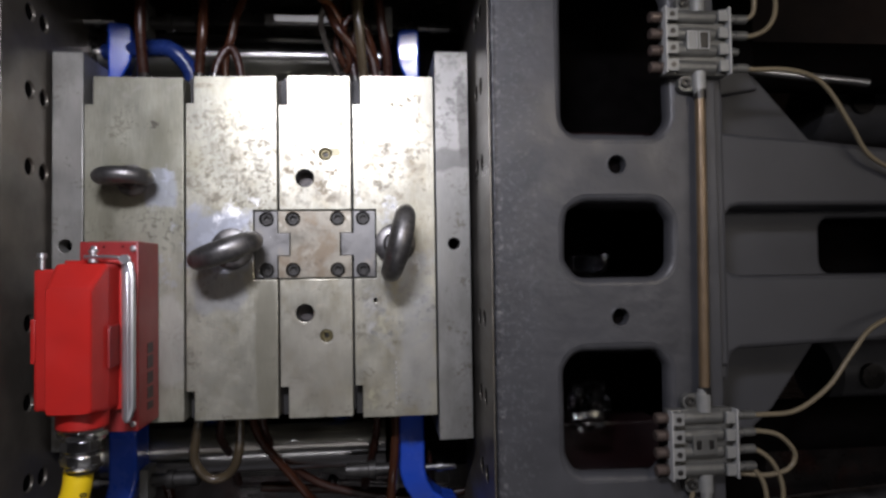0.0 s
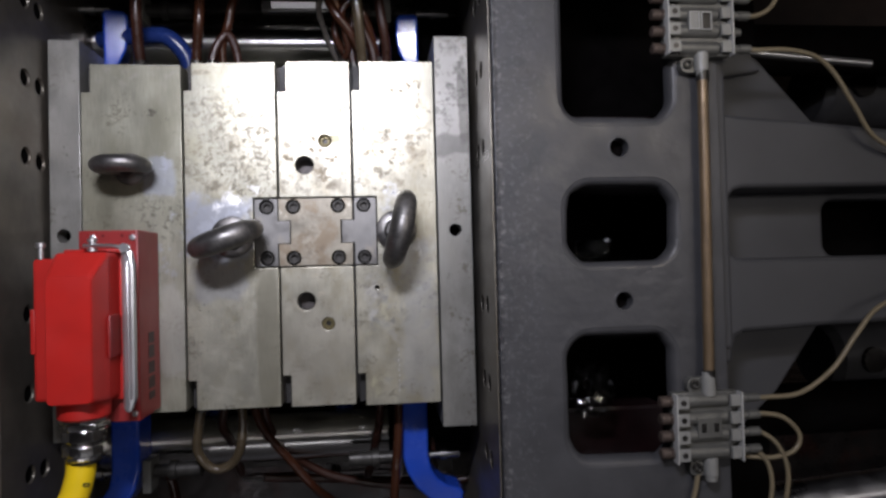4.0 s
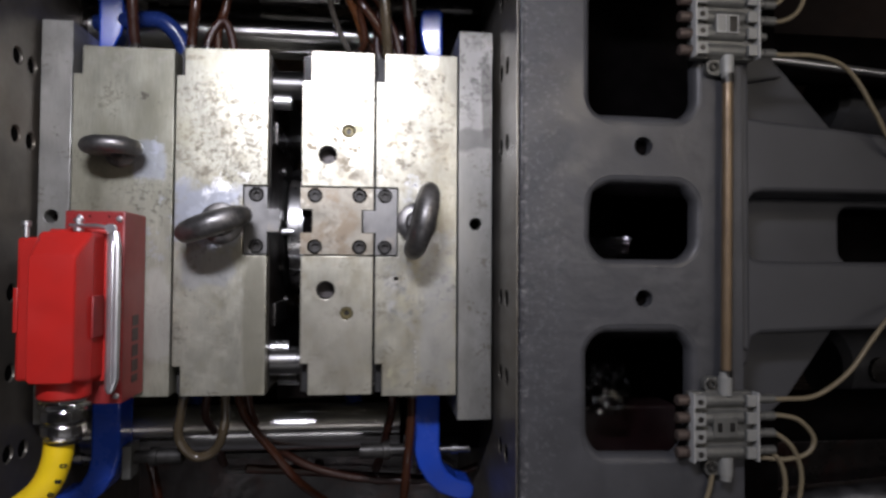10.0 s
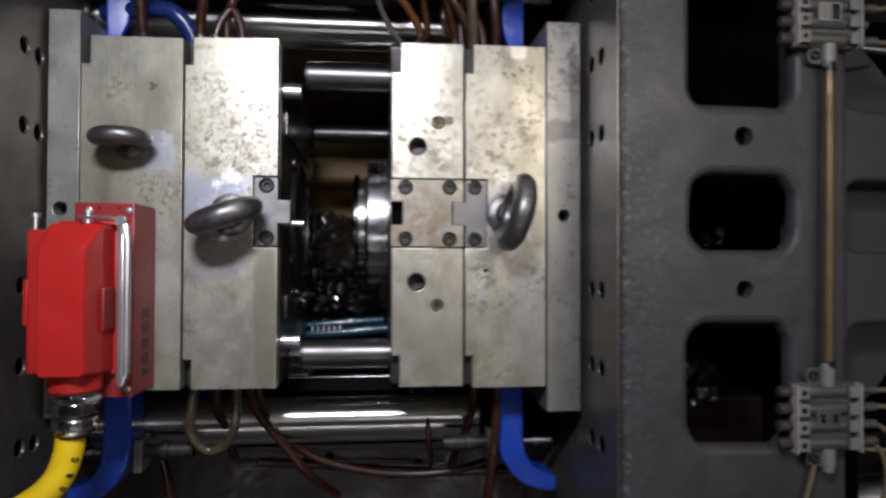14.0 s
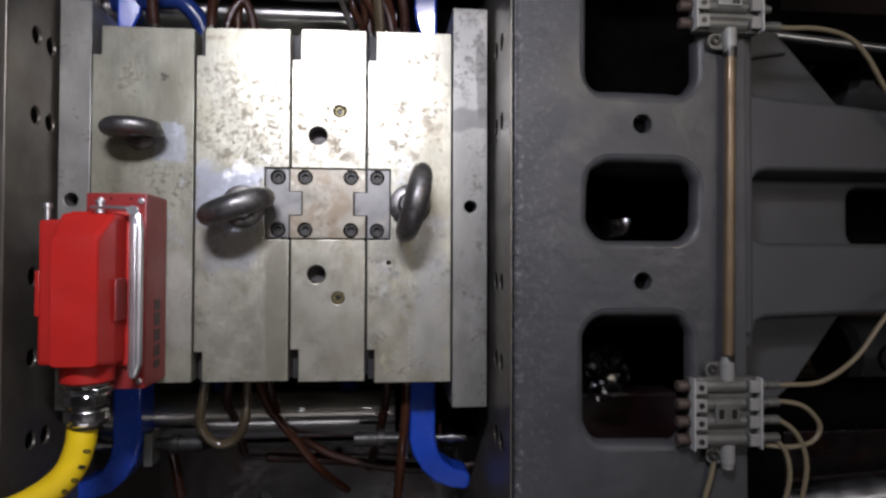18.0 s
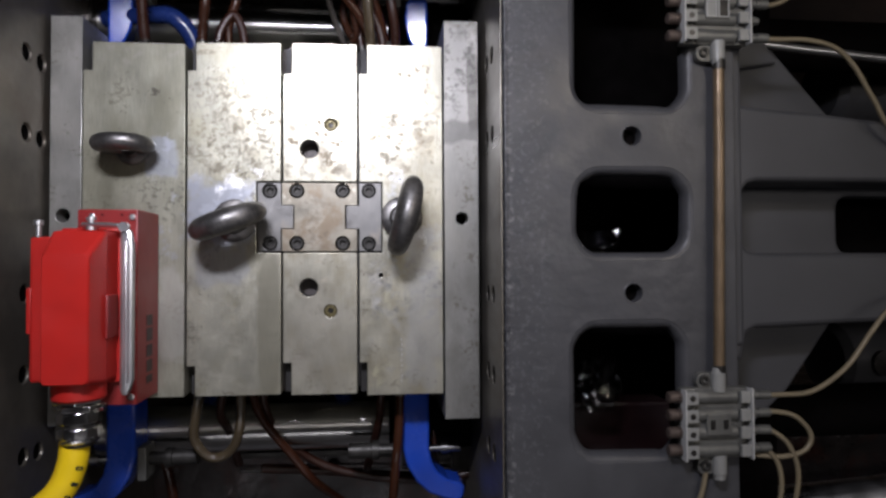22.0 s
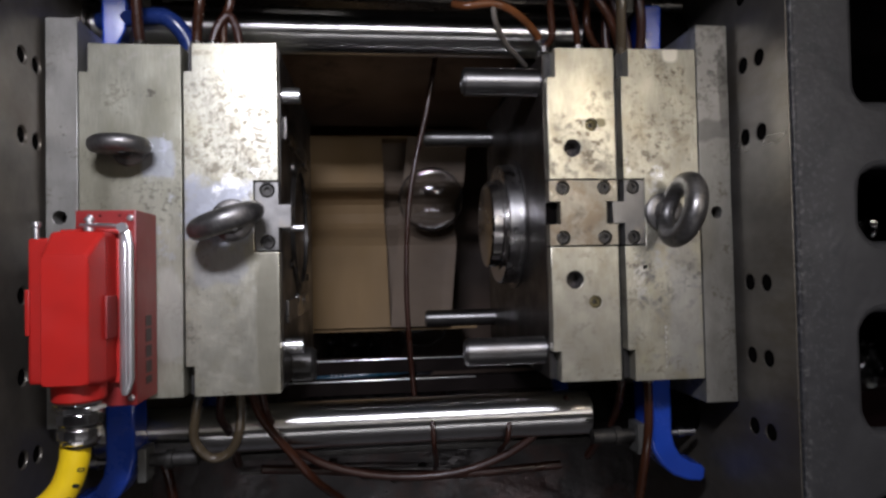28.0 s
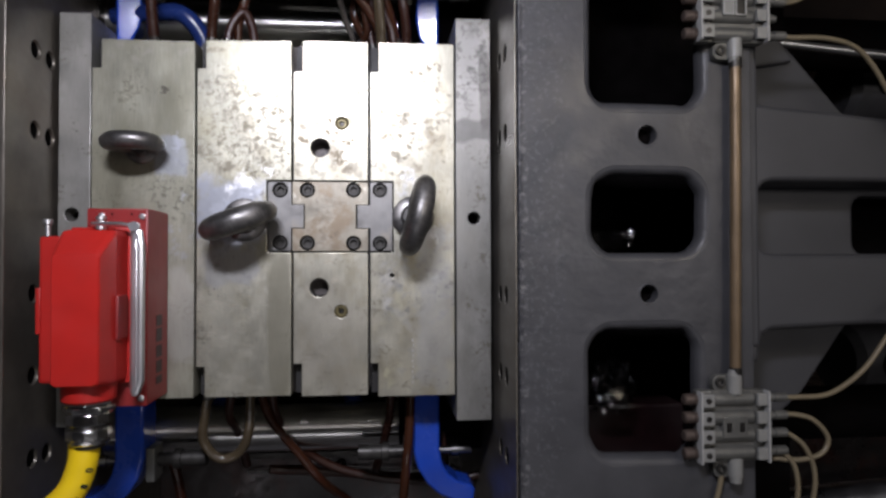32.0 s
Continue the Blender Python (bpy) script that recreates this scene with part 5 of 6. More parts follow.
# ---------------------------------------------------------------- grease distributors on the moving platen
def build_distributor(cx, cy, flip):
    d = thing("grease_distributor", "clear-topped aluminium grease distributor block on the platen", "lubrication block", "grease distributors")
    z0 = 0.0905
    part("block", box(-0.031, 0.031, -0.031, 0.031, z0, 0.101, 0.0015), ALU, d)
    for k, y in enumerate((-0.0235, -0.0078, 0.0078, 0.0235)):
        part("channel_rib", place(revolve([(-0.0195, 0.0050), (-0.0185, 0.0066), (0.0185, 0.0066), (0.0195, 0.0050)], 24), pose(0, y, 0.0995)), ALU, d)
        part("number_pad", place(box(-0.0055, 0.0055, -0.0055, 0.0055, 0.1045, 0.1085, 0.0006), pose(-0.0245, y, 0)), ALUW, d, "pale square pad with a round mark")
        part("number_mark", place(revolve([(0.1083, 0.0026), (0.1090, 0.0026)], 12, "z"), pose(-0.0245, y, 0)), DARKST, d)
        part("number_pad", place(box(-0.0042, 0.0048, -0.0052, 0.0052, 0.1045, 0.1080, 0.0006), pose(0.0250, y, 0)), ALUW, d)
        for s in (-1, 1):
            nip = revolve([(0, 0.0054), (0.003, 0.0054), (0.0035, 0.0044), (0.0045, 0.0044), (0.005, 0.0051), (0.0115, 0.0051), (0.0125, 0.0040)] if s < 0 else [(0, 0.0050), (0.003, 0.0050), (0.0035, 0.0042), (0.009, 0.0042), (0.0095, 0.0034), (0.0125, 0.0034)], 16)
            part("nipple", place(nip, pose(s * 0.0305, y, 0.0985, 0, 0, 0 if s > 0 else 180)), BRASSD if s < 0 else ALU, d)
    for s in (-1, 1):
        part("rail", box(-0.0316 if s < 0 else 0.0300, -0.0300 if s < 0 else 0.0316, -0.0312, 0.0312, 0.100, 0.1095, 0.0004), RAILW, d, "pale edge rail")
    part("sight_window", box(-0.011, 0.012, -0.0095, 0.0095, 0.1035, 0.1072, 0.001), ALU, d)
    for x, gm in ((-0.0055, ALUW), (0.0060, BLACKOX)) if flip else ():
        part("gauge_frame", slab(rect(x - 0.0050, x + 0.0050, -0.0085, 0.0085), [rect(x - 0.0040, x + 0.0040, -0.0075, 0.0075)], 0.1070, 0.1082, 0.0002), RAILW, d)
        part("gauge_mark", box(x - 0.0038, x + 0.0038, -0.0073, 0.0073, 0.1068, 0.1076, 0), gm, d, "", False)
    for x in () if flip else (-0.0055, 0.0065):
        part("gauge_mark", box(x - 0.0022, x + 0.0022, -0.0040, 0.0040, 0.1066, 0.1076, 0), DARKST, d, "", False)
    for s in (-1, 1):
        lug = part("lug", place(merge(slab(rect(-0.0155, 0.008, -0.008, 0.0065, 0.006, 4), (), z0, 0.0985, 0.0012)), pose(0, s * 0.0375, 0)), ALU, d)
        sc = part("lug_screw", place(merge(slab(circle(0, 0, 0.0046, 18), [circle(0, 0, 0.0022, 6)], 0.098, 0.1012, 0.0006)), pose(-0.009, s * 0.0378, 0)), BLACKOX, lug)
        part("inlet", place(revolve([(0.028, 0.0062), (0.0445, 0.0062), (0.045, 0.0055), (0.0495, 0.0050)], 18, "y"), pose(0.0035, 0, 0.1005, 0, 0, 0 if s > 0 else 180)), ALUW, d)
    d.location = (cx, cy, 0)
    return d


def oil_line(*pts):
    h = thing("oil_line", "thin beige nylon oil line from the distributor", "oil line", "oil lines")
    part("tube", tube(pts, 0.0023, 10), TAN, h)
    if pts[0][0] > 0.43:
        part("collar", place(revolve([(-0.002, 0.0042), (0.009, 0.0042), (0.010, 0.0031)], 14), pose(pts[0][0], pts[0][1], pts[0][2])), ALU, h)
    MOVERS["half"].append(h)


def build_lubrication():
    for cx, cy in ((0.3970, 0.1803), (0.3930, -0.1900)):
        holder = build_distributor(0, 0, cy > 0)
        for ch in holder.children:
            ch.matrix_local = pose(cx, cy, 0) @ ch.matrix_local
        holder.location = (0, 0, 0)
        MOVERS["half"].append(holder)
    rod = thing("copper_pipe", "brown copper grease pipe joining the distributors", "pipe")
    part("pipe", tube([(0.4010, 0.136, 0.1005), (0.4002, 0.05, 0.1005), (0.3987, -0.06, 0.1005), (0.3974, -0.146, 0.1005)], 0.0047, 16), COPPER, rod)
    part("sleeve", place(revolve([(0.127, 0.0056), (0.136, 0.0056)], 16, "y"), pose(0.4010, 0, 0.1005)), BLACKOX, rod)
    part("sleeve", place(revolve([(-0.148, 0.0056), (-0.139, 0.0056)], 16, "y"), pose(0.3974, 0, 0.1005)), BLACKOX, rod)
    MOVERS["half"].append(rod)
    z = 0.0985
    oil_line((0.44, 0.1572, z), (0.456, 0.1565, z), (0.487, 0.1565, 0.1), (0.515, 0.15, 0.1), (0.535, 0.134, 0.098), (0.556, 0.105, 0.095), (0.585, 0.072, 0.09), (0.66, 0.045, 0.085))
    oil_line((0.44, 0.1882, z), (0.455, 0.1885, z), (0.469, 0.195, 0.1), (0.478, 0.21, 0.1), (0.479, 0.235, 0.098), (0.47, 0.28, 0.096))
    oil_line((0.44, 0.2038, z), (0.45, 0.2045, z), (0.457, 0.213, 0.1), (0.456, 0.24, 0.1), (0.45, 0.28, 0.098))
    oil_line((0.436, -0.1665, z), (0.455, -0.167, z), (0.487, -0.164, 0.1), (0.52, -0.143, 0.1), (0.545, -0.112, 0.1), (0.57, -0.088, 0.098), (0.62, -0.07, 0.094))
    oil_line((0.436, -0.1822, z), (0.452, -0.1822, z), (0.47, -0.187, 0.1), (0.484, -0.203, 0.1), (0.478, -0.217, 0.1), (0.458, -0.2225, 0.099), (0.437, -0.2215, 0.095), (0.425, -0.222, 0.086))
    oil_line((0.436, -0.1978, z), (0.447, -0.199, z), (0.462, -0.211, 0.1), (0.471, -0.234, 0.1), (0.468, -0.262, 0.1), (0.455, -0.31, 0.098))
    oil_line((0.436, -0.2135, z), (0.442, -0.215, z), (0.452, -0.228, 0.1), (0.455, -0.25, 0.1), (0.448, -0.275, 0.1), (0.43, -0.31, 0.098))
    oil_line((0.385, -0.2345, 0.0975), (0.383, -0.248, 0.0965), (0.377, -0.27, 0.096), (0.372, -0.31, 0.0955))


# ---------------------------------------------------------------- below the mould
def build_under():
    # cardboard lined chute: one flap lit, one folded down
    b = thing("cardboard_box", "brown cardboard box under the open mould", "box")

    def flap(x0, x1, prof, w=0.004, skew=0.0):
        bm = bmesh.new()
        rows = []
        for y, z in prof:
            rows.append([bm.verts.new((x + skew * y, y, z + dz)) for dz in (0, -w) for x in (x0, x1)])
        for a, c in zip(rows, rows[1:]):
            for i, j in ((0, 1), (1, 3), (3, 2), (2, 0)):
                bm.faces.new((a[i], a[j], c[j], c[i]))
        for r in (rows[0], rows[-1]):
            bm.faces.new((r[0], r[1], r[3], r[2]))
        bmesh.ops.recalc_face_normals(bm, faces=bm.faces)
        return bm
    # trough dipped deep to bring a shadow band across the card
    back = [(0.20, -0.590), (0.178, -0.590), (0.13, -0.592), (0.112, -0.595), (0.104, -0.602), (0.099, -0.615), (0.096, -0.634), (0.093, -0.655), (0.088, -0.675), (0.078, -0.690), (0.060, -0.697), (0.040, -0.694)]
    front = [(0.040, -0.694), (0.028, -0.684), (0.018, -0.668), (0.008, -0.650), (-0.002, -0.637), (-0.01, -0.628), (-0.05, -0.624), (-0.132, -0.622), (-0.172, -0.620)]
    for prof in (back, front):
        part("flap", flap(-0.047, 0.120, prof, skew=-0.03), CARD, b)
        part("flap", flap(0.143, 0.262, [(y, z + 0.006) for y, z in prof], skew=0.10), CARDG, b, "greyer inner cardboard flap")
        part("fold", flap(0.110, 0.160, [(y, z - 0.055) for y, z in prof], skew=0.03), CARDG, b)
    part("box_wall", box(-0.055, 0.30, 0.20, 0.205, -0.99, -0.60, 0), CARD, b, "", False)
    part("box_wall", box(-0.055, 0.30, -0.180, -0.175, -0.99, -0.632, 0), CARD, b, "", False)
    part("box_floor", box(-0.055, 0.30, -0.175, 0.20, -0.995, -0.99, 0), CARD, b, "", False)
    # plate added to lift the dark behind the box as haze does
    c = thing("brown_back_plate", "brown plate added behind the cardboard box, lifted for haze", "chute")
    part("plate", flap(-0.06, 0.34, [(0.29, -0.36), (0.285, -0.40), (0.255, -0.56), (0.235, -0.66), (0.22, -0.72)]), CHUTE, c)
    part("lip", flap(-0.06, 0.34, [(0.31, -0.345), (0.29, -0.358)]), DARKST, c)
    # drop-out rails of the chute
    for y, z in ((-0.1985, -0.30), (-0.226, -0.285)):
        r = thing("chute_rail", "dark steel rail of the drop-out chute", "rail", "chute rails")
        part("rail", box(-0.03, 0.46, y - 0.011, y + 0.011, z - 0.02, z, 0.001), BEDD, r)
        part("edge_strip", box(-0.03, 0.24, y + 0.0088, y + 0.0102, z - 0.001, z + 0.0014, 0.0004), CHROME, r)
    # machine frame beams along the clamp
    for y, s in ((-0.42, 1), (0.42, -1)):
        f = thing("frame_beam", "black oily machine frame beam under the tie bar", "machine frame", "frame beams")
        part("beam", box(-0.35, 1.8, y - 0.10, y + 0.10, -0.9, -0.30, 0.004), BED if y > 0 else WETBED, f)
        part("lip", box(-0.15, 0.42, y + s * 0.096, y + s * 0.1045, -0.31, -0.292, 0.001), BLACKOX, f)
        if y < 0:
            part("edge_strip", tube([(-0.10, -0.3405, -0.290), (0.05, -0.343, -0.2897), (0.13, -0.3465, -0.290), (0.20, -0.351, -0.2903)], 0.0016, 8), CHROME, f, "bright worn edge strip")
            for bx, by in ((0.03, -0.337), (0.075, -0.3555), (0.118, -0.362), (0.16, -0.350)):
                part("cap_nut", place(revolve([(-0.302, 0.007), (-0.294, 0.007), (-0.2925, 0.0055), (-0.290, 0.004), (-0.289, 0.001)], 12, "z"), pose(bx, by, 0)), DARKST, f)
    # hanging tube in the gap
    t = thing("hanging_tube", "thin brown tube hanging across the mould opening", "tube")
    for pts in ([(0.1560, -0.226, -0.115), (0.1575, -0.2357, -0.10), (0.1590, -0.262, -0.098), (0.1640, -0.29, -0.13), (0.1672, -0.315, -0.18)], [(0.2510, -0.226, -0.12), (0.2488, -0.2413, -0.10), (0.2455, -0.262, -0.10), (0.2435, -0.285, -0.14)]):
        w = thing("water_hose", "thin brown drip tube hanging over the tie bar", "hose", "hoses round the mould")
        part("tube", tube(pts, 0.0030, 10), AMBERD, w)
    part("tube", tube([(0.185, 0.245, -0.24), (0.172, 0.17, -0.25), (0.153, 0.09, -0.25), (0.1425, 0.02, -0.25), (0.1385, -0.07, -0.25), (0.1405, -0.15, -0.25), (0.147, -0.236, -0.26)], 0.0036, 10), AMBERD, t)
    # cover above the far tie bar
    g = thing("far_cover", "dark steel cover behind the far tie bar", "machine cover")
    part("panel", box(-0.12, 0.6, 0.272, 0.40, -0.18, -0.125, 0.004), DARKST, g)
    part("bracket", box(-0.030, 0.064, 0.2645, 0.2785, -0.112, -0.098, 0.002), CHROME, g, "bright bent steel bracket")
    part("bracket_lip", place(box(-0.018, 0.058, -0.004, 0.004, -0.001, 0.001, 0.0005), pose(0, 0.2715, -0.0955, 28, 0, 0)), ZINC, g)
    part("bracket_bolt", place(revolve([(0, 0.005), (0.006, 0.005)], 6, "z"), pose(0.05, 0.271, -0.098)), ZINC, g)
    # toggle links behind the platen
    for y in (0.205, -0.19):
        k = thing("toggle_link", "dark round toggle link behind the moving platen", "toggle link", "toggle links")
        part("link", place(revolve([(0.75, 0.045), (0.76, 0.055), (0.95, 0.055), (0.96, 0.045)], 32), pose(0, y, -0.24)), CAST, k)
        part("link_pin", place(revolve([(-0.06, 0.018), (0.06, 0.018)], 20, "z"), pose(0.80, y, -0.24)), DARKST, k)
        MOVERS["half"].append(k)
    u = thing("guide_rod", "thin bright steel rod behind the platen", "rod")
    part("rod", tube([(0.46, 0.1915, 0.0), (0.655, 0.1757, 0.0)], 0.0045, 14), CHROME, u)
    MOVERS["half"].append(u)
    a = thing("guide_rod", "thick bright steel rod beside the toggle", "rod")
    part("rod", tube([(0.50, -0.402, -0.2), (1.1, -0.364, -0.2)], 0.030, 40), ROD, a)


def crumple(name, parent, cx, cy, w, h, n, seed, material, depth=0.02, z=0.0):
    """A crumpled sheet of film in hard folds."""
    rnd = random.Random(seed)
    bm = bmesh.new()
    grid = []
    folds = [(rnd.uniform(0, math.pi), rnd.uniform(35, 110), rnd.uniform(0, 6), rnd.uniform(0.3, 1)) for i in range(6)]
    for i in range(n + 1):
        row = []
        for j in range(n + 1):
            p, q = 2 * i / n - 1, 2 * j / n - 1
            u, v = p * math.sqrt(1 - 0.24 * q * q) * w / 2, q * math.sqrt(1 - 0.24 * p * p) * h / 2
            edge = 1 - 0.25 * rnd.random() * (abs(i / n - 0.5) + abs(j / n - 0.5))
            zz = 0
            for a, f, ph, amp in folds:
                q = (u * math.cos(a) + v * math.sin(a)) * f + ph
                zz += amp * abs((q % 2) - 1)
            zz = depth * (zz / 2 - 0.9) + rnd.uniform(-1, 1) * depth * 0.16
            row.append(bm.verts.new((cx + u * edge, cy + v * edge, z + zz)))
        grid.append(row)
    for i in range(n):
        for j in range(n):
            a, b, c, d = grid[i][j], grid[i + 1][j], grid[i + 1][j + 1], grid[i][j + 1]
            if (i + j) % 2:
                bm.faces.new((a, b, c)), bm.faces.new((a, c, d))
            else:
                bm.faces.new((a, b, d)), bm.faces.new((b, c, d))
    return part(name, bm, material, parent, "", False)


def build_loose():
    things = {}
    for key, label in (("lid_a", "clear round plastic lid dropping from the core"), ("lid_b", "clear round plastic lid dropping from the core")):
        l = thing("plastic_lid", label, "plastic lid", "moulded lids")
        part("rim", revolve([(0.003 + 0.003 * math.sin(k * math.pi / 5), 0.0595 + 0.0022 * math.cos(k * math.pi / 5)) for k in range(11)], 48, "z", False), CLEAR, l)
        part("disc", revolve([(0.0035, 0.058), (0.0035, 0.046), (0.0050, 0.044), (0.0050, 0.0005)], 48, "z", False), CLEAR, l)
        things[key] = l
    f = thing("film_bag", "crumpled clear plastic bag blown up by air", "plastic bag")
    crumple("film_sheet", f, 0.045, -0.055, 0.16, 0.17, 20, 3, FILM, 0.030)
    crumple("film_sheet", f, 0.12, -0.005, 0.09, 0.15, 17, 5, FILM, 0.030, 0.012)
    crumple("film_sheet", f, 0.05, -0.115, 0.15, 0.06, 16, 8, FILM, 0.022, 0.006)
    crumple("film_sheet", f, 0.04, -0.045, 0.14, 0.15, 19, 11, FILM, 0.030, -0.03)
    crumple("film_sheet", f, 0.06, -0.085, 0.10, 0.09, 15, 17, FILM, 0.026, 0.025)
    things["bag"] = f
    s = thing("blue_band", "blue tinted plastic band at the bag mouth", "plastic band")
    part("band", tube([(-0.035, -0.1325, 0.0), (0.02, -0.1335, 0.002), (0.09, -0.129, 0.003), (0.16, -0.1235, 0.0)], 0.0065, 10), BLUEFILM, s)
    part("band_fold", tube([(-0.035, -0.122, -0.004), (0.02, -0.121, -0.002), (0.08, -0.117, -0.004), (0.12, -0.115, -0.006)], 0.0052, 10), BLUEFILM, s)
    crumple("dark_sheet", s, 0.085, -0.150, 0.25, 0.045, 16, 31, DARKFILM, 0.010, -0.018)["label"] = "black wet film hanging from the band"
    for k in range(6):
        m = pose(0.022 + 0.0075 * k, -0.126, 0.007, 0, 14, 0)
        part("rib", place(box(-0.0021, 0.0021, -0.004, 0.004, -0.001, 0.001, 0.0008), m), CLEARW, s, "pale clear rib")
    things["band"] = s
    # film scraps lying under the platen windows
    for (x, y, w, h, sd) in ((0.308, -0.164, 0.046, 0.062, 21), (0.312, -0.025, 0.046, 0.024, 22)):
        sc = thing("film_scrap", "crumpled clear film scrap under the platen window", "plastic scrap", "film scraps")
        crumple("film_sheet", sc, x, y, w, h, 9, sd, SCRAP, 0.016, 0.04)
        crumple("film_sheet", sc, x - 0.003, y, w * 0.8, h * 0.8, 8, sd + 40, SCRAP, 0.012, 0.048)
        MOVERS["half"].append(sc)
    return things


build_connector()
build_cable()
for sx, sy, shift, moves in ((1, 1, 0.0, True), (1, -1, 0.0, True), (-1, 1, -0.039, False), (-1, -1, -0.039, False)):
    build_clamp(sx, sy, shift, moves)
build_hoses()
build_lubrication()
build_under()
LOOP = thing("water_hose", "dark amber hose looped over the moving half", "hose", "hoses round the mould")
part("tube", tube([(0.0065, 0.1905, -0.045), (0.0125, 0.2, -0.035), (0.007, 0.2297, -0.02), (0.0115, 0.241, -0.018), (0.0196, 0.243, -0.018), (0.030, 0.232, -0.022), (0.037, 0.2161, -0.03), (0.0441, 0.1905, -0.04)], 0.0038, 12), AMBER, LOOP)
for fx, fz in ((0.0065, -0.045), (0.0441, -0.04)):
    part("fitting", place(revolve([(0.184, 0.0056), (0.191, 0.0056), (0.192, 0.0046)], 8, "y"), pose(fx, 0, fz)), DARKST, LOOP)
SWING = thing("water_hose", "orange-brown hose curving over the tie bar", "hose", "hoses round the mould")
part("tube", tube([(0.0, 0.0, 0.0), (-0.006, 0.008, 0.008), (-0.025, 0.0205, 0.02), (-0.045, 0.029, 0.028), (-0.0623, 0.0315, 0.03), (-0.0873, 0.029, 0.028), (-0.10, 0.034, 0.020)], 0.0044, 12), ORANGE, SWING)
part("fitting", place(revolve([(-0.004, 0.0060), (0.006, 0.0060), (0.0065, 0.0050)], 8), pose(0, 0, 0, 0, -40, 127)), CHROME, SWING)
part("drain_tube", tube([(-0.0611, 0.060, 0.028), (-0.0590, 0.036, 0.030), (-0.0540, 0.015, 0.020), (-0.038, 0.004, -0.01), (-0.021, -0.003, -0.03), (-0.004, -0.010, -0.05)], 0.0032, 10), CLEART, SWING, "cloudy grey tube beside the hose")
LOOSE = build_loose()


# ---------------------------------------------------------------- what moves
# opening of the clamp, in metres, at each time
STROKE = [(0, 0), (9.4, 0), (9.55, 0.001), (9.7, 0.009), (9.8, 0.0166), (10.0, 0.0318), (10.2, 0.066), (10.4, 0.116), (10.5, 0.1497), (10.6, 0.182),
          (10.8, 0.239), (11.0, 0.2744), (11.2, 0.2825), (11.5, 0.283), (13.2, 0.283), (13.3, 0.277), (13.4, 0.258), (13.5, 0.2326), (13.6, 0.207), (13.8, 0.156),
          (14.0, 0.1117), (14.3, 0.060), (14.5, 0.0358), (14.7, 0.023), (15.0, 0.009), (15.2, 0.004), (15.5, 0.0012), (16.0, 0)]
STROKE += [(25.15, 0), (25.35, 0.007),
          (25.5, 0.0188), (25.7, 0.046), (25.9, 0.091), (26.0, 0.1166), (26.2, 0.178), (26.5, 0.2526), (26.7, 0.277), (27.0, 0.283), (28.5, 0.280), (28.7, 0.2795),
          (28.9, 0.268), (29.0, 0.257), (29.2, 0.214), (29.5, 0.140), (29.7, 0.097), (30.0, 0.0458), (30.2, 0.030), (30.5, 0.0132), (30.8, 0.003), (31.0, 0.0008), (31.4, 0), (32, 0)]
# forward push of the stripper plate
PUSH = [(0, 0), (11.55, 0), (11.7, -0.015), (11.8, -0.021), (11.9, -0.012), (12.0, 0), (12.3, 0), (12.4, -0.007), (12.5, -0.0136), (12.6, -0.021), (12.7, -0.018),
        (12.8, -0.011), (12.95, 0), (27.15, 0), (27.4, -0.021), (27.6, 0), (27.9, 0), (28.2, -0.021), (28.45, -0.003), (28.55, 0), (32, 0)]


def at(track, t):
    for (a, u), (b, v) in zip(track, track[1:]):
        if a <= t <= b:
            return u + (v - u) * (t - a) / (b - a)
    return track[-1][1]


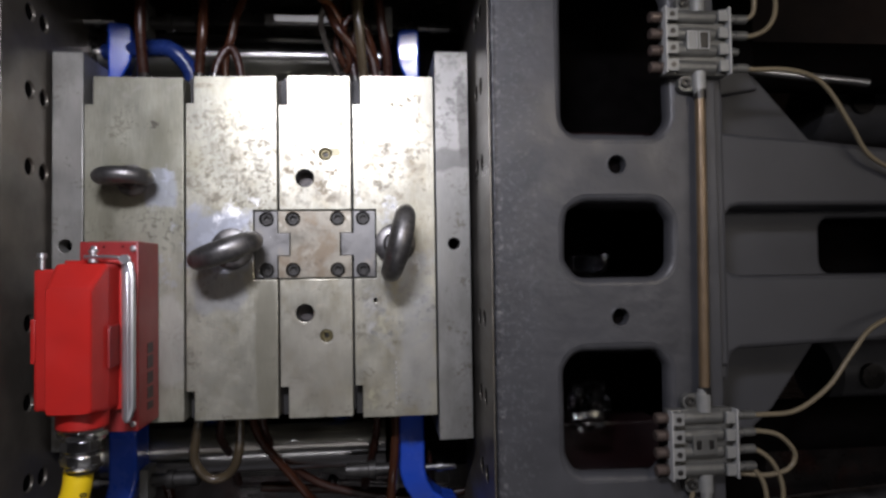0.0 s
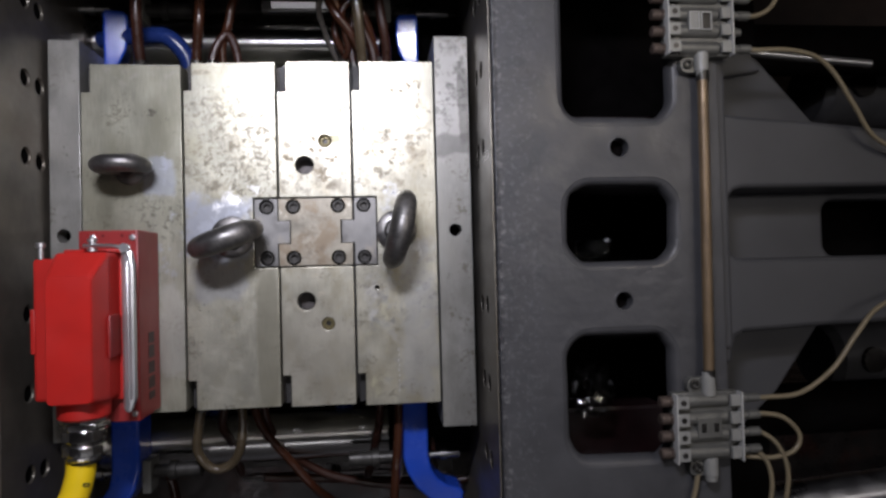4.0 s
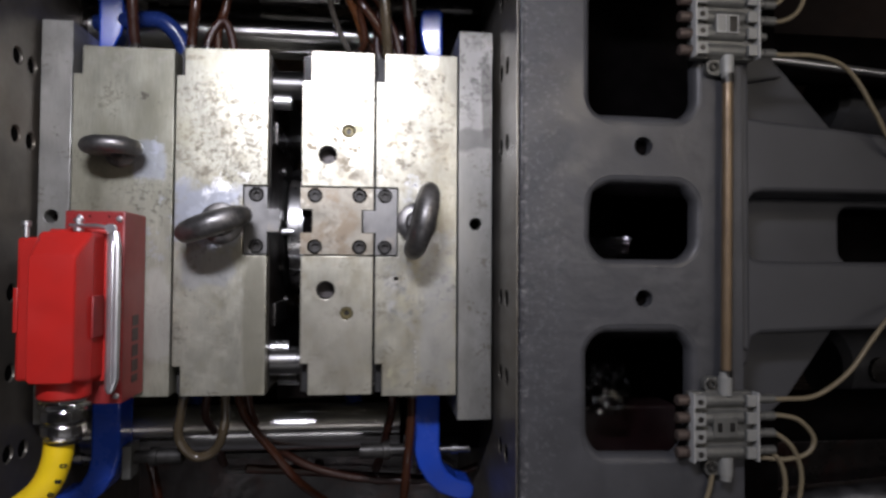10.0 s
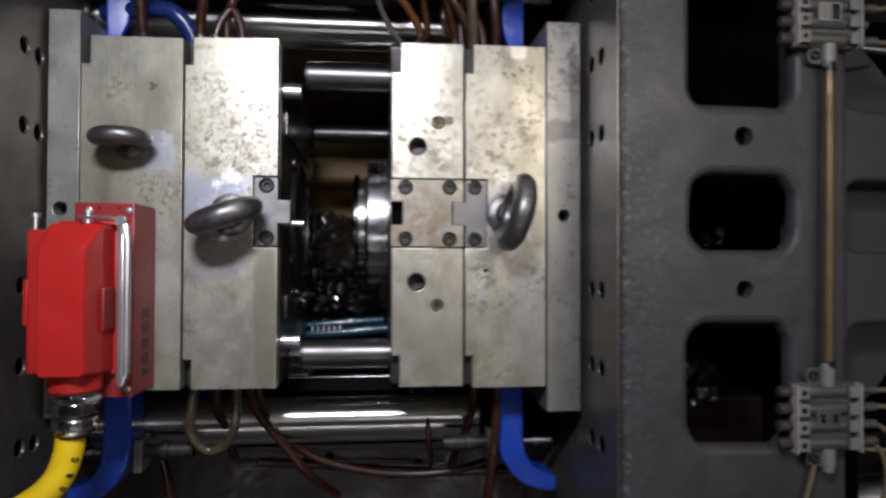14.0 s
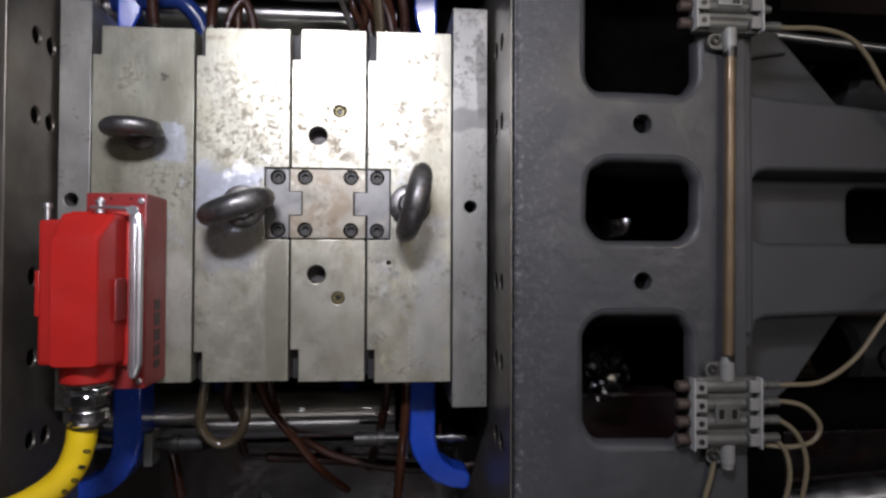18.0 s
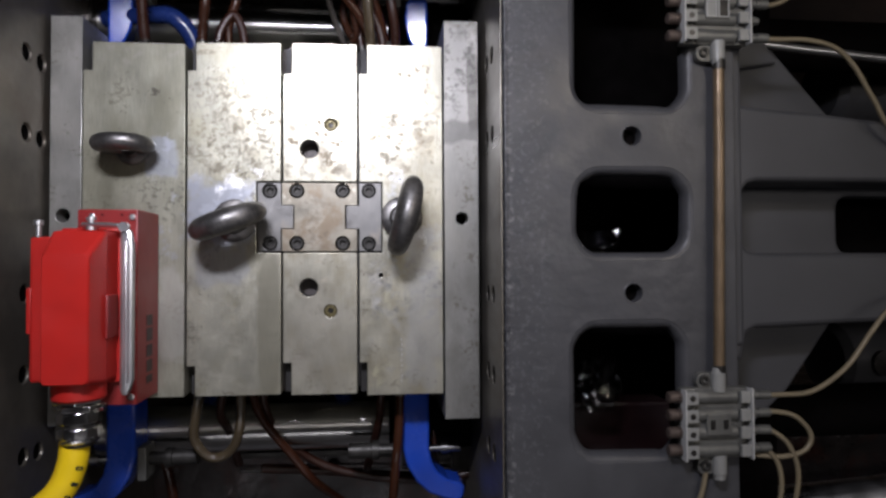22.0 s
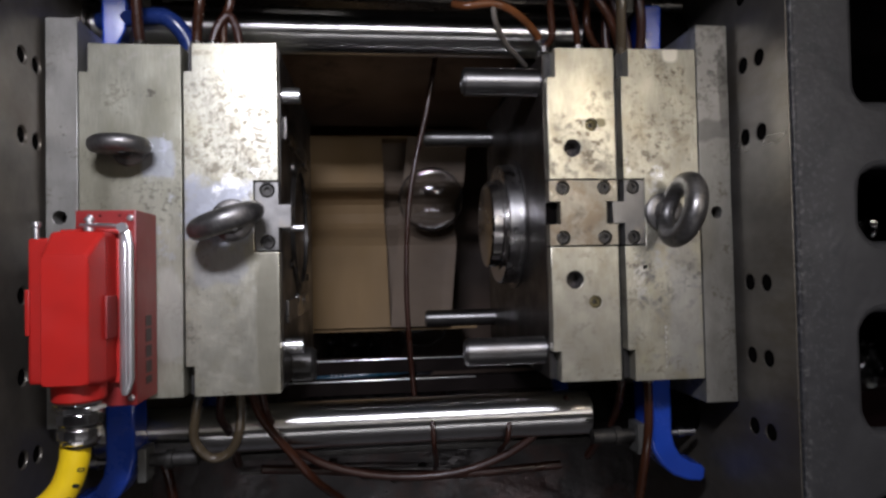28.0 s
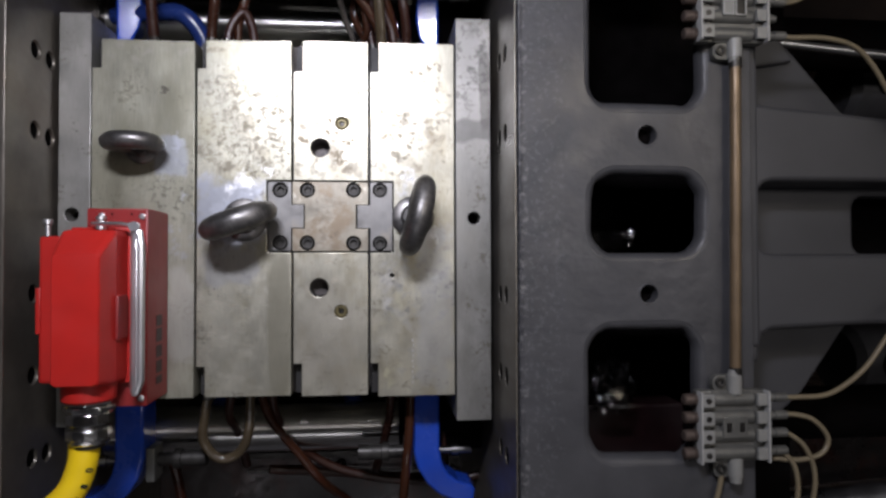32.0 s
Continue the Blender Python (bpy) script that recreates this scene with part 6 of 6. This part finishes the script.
def motions():
    half = [(t, pose(d, 0, 0)) for t, d in STROKE]
    for ob in MOVERS["half"]:
        walk(ob, half)
    times = sorted({t for t, d in STROKE} | {t for t, d in PUSH})
    for ob in MOVERS["stripper"]:
        walk(ob, [(t, pose(at(STROKE, t) + at(PUSH, t), 0, 0)) for t in times])
    # the long hose leans over as the clamp opens
    slack = {t: max(0.0, 1 - d / 0.20) for t, d in STROKE}
    walk(SWING, [(t, pose(0.0023 + d + 0.070 * slack[t], 0.1967, -0.05, 0, 0, -42 * slack[t])) for t, d in STROKE])
    walk(LOOP, [(t, pose(d + 0.060 * slack[t], 0, 0)) for t, d in STROKE])
    # lids ride on the core, drop on the cardboard, slide off into the box
    for key, t0 in (("lid_a", 0.0), ("lid_b", 15.6)):
        start = [(t, pose(-0.037 + at(STROKE, t), 0, -0.175, 0, -90, 0)) for t in sorted({a for a, d in STROKE if a < 12.2 + t0})]
        drop = [(12.2 + t0, pose(0.235, 0.01, -0.24, 0, -70, 0)), (12.3 + t0, pose(0.215, 0.04, -0.42, 0, -35, 0)), (12.4 + t0, pose(0.205, 0.075, -0.56, 8, -6, 0)),
                (12.5 + t0, pose(0.206, 0.058, -0.615, 9, 4, 0)), (12.7 + t0, pose(0.206, 0.056, -0.615, 9, 4, 0))]
        if key == "lid_a":
            drop += [(13.4, pose(0.206, 0.054, -0.615, 9, 4, 0))]
        else:
            # the blast of air tips the second lid up before it goes
            drop += [(28.7, pose(0.206, 0.056, -0.615, 9, 4, 0)), (28.8, pose(0.206, 0.075, -0.59, 2, 4, 0)), (28.9, pose(0.206, 0.105, -0.56, -10, 0, 0)), (29.05, pose(0.206, 0.06, -0.60, 10, 4, 0))]
        walk(LOOSE[key], start + drop + [(14.2 + t0, pose(0.215, -0.16, -0.70, 40, 4, 0)), (15.5 + t0, pose(0.215, -0.21, -0.95, 40, 4, 0)), (32.0, pose(0.215, -0.21, -0.952, 40, 4, 0))])
    low, band = pose(0, -0.22, -0.85), pose(0, -0.10, -0.42)
    walk(LOOSE["bag"], [(0, low), (13.3, low), (13.6, pose(0, -0.075, -0.40)), (13.8, pose(-0.01, -0.035, -0.33)), (14.0, pose(-0.015, 0.0, -0.30)), (14.4, pose(-0.02, 0.0, -0.30)), (15.2, low),
                        (28.6, low), (28.85, pose(0.0, -0.10, -0.43)), (29.0, pose(0, -0.045, -0.33)), (29.2, pose(0, 0.025, -0.28)), (29.35, pose(-0.005, 0.05, -0.26)), (29.8, pose(-0.02, 0.04, -0.27)), (30.6, low), (32, low)])
    walk(LOOSE["band"], [(0, band), (12.55, band), (12.75, pose(0, -0.02, -0.27)), (12.9, pose(0, 0, -0.25)), (13.5, pose(0, -0.002, -0.25)), (13.8, pose(-0.008, -0.012, -0.255)), (14.2, pose(-0.015, -0.03, -0.28)), (14.8, band),
                         (28.6, band), (28.8, pose(0, 0, -0.25)), (29.2, pose(-0.004, -0.012, -0.25)), (29.6, pose(-0.01, -0.03, -0.27)), (30.3, band), (32, band)])


motions()
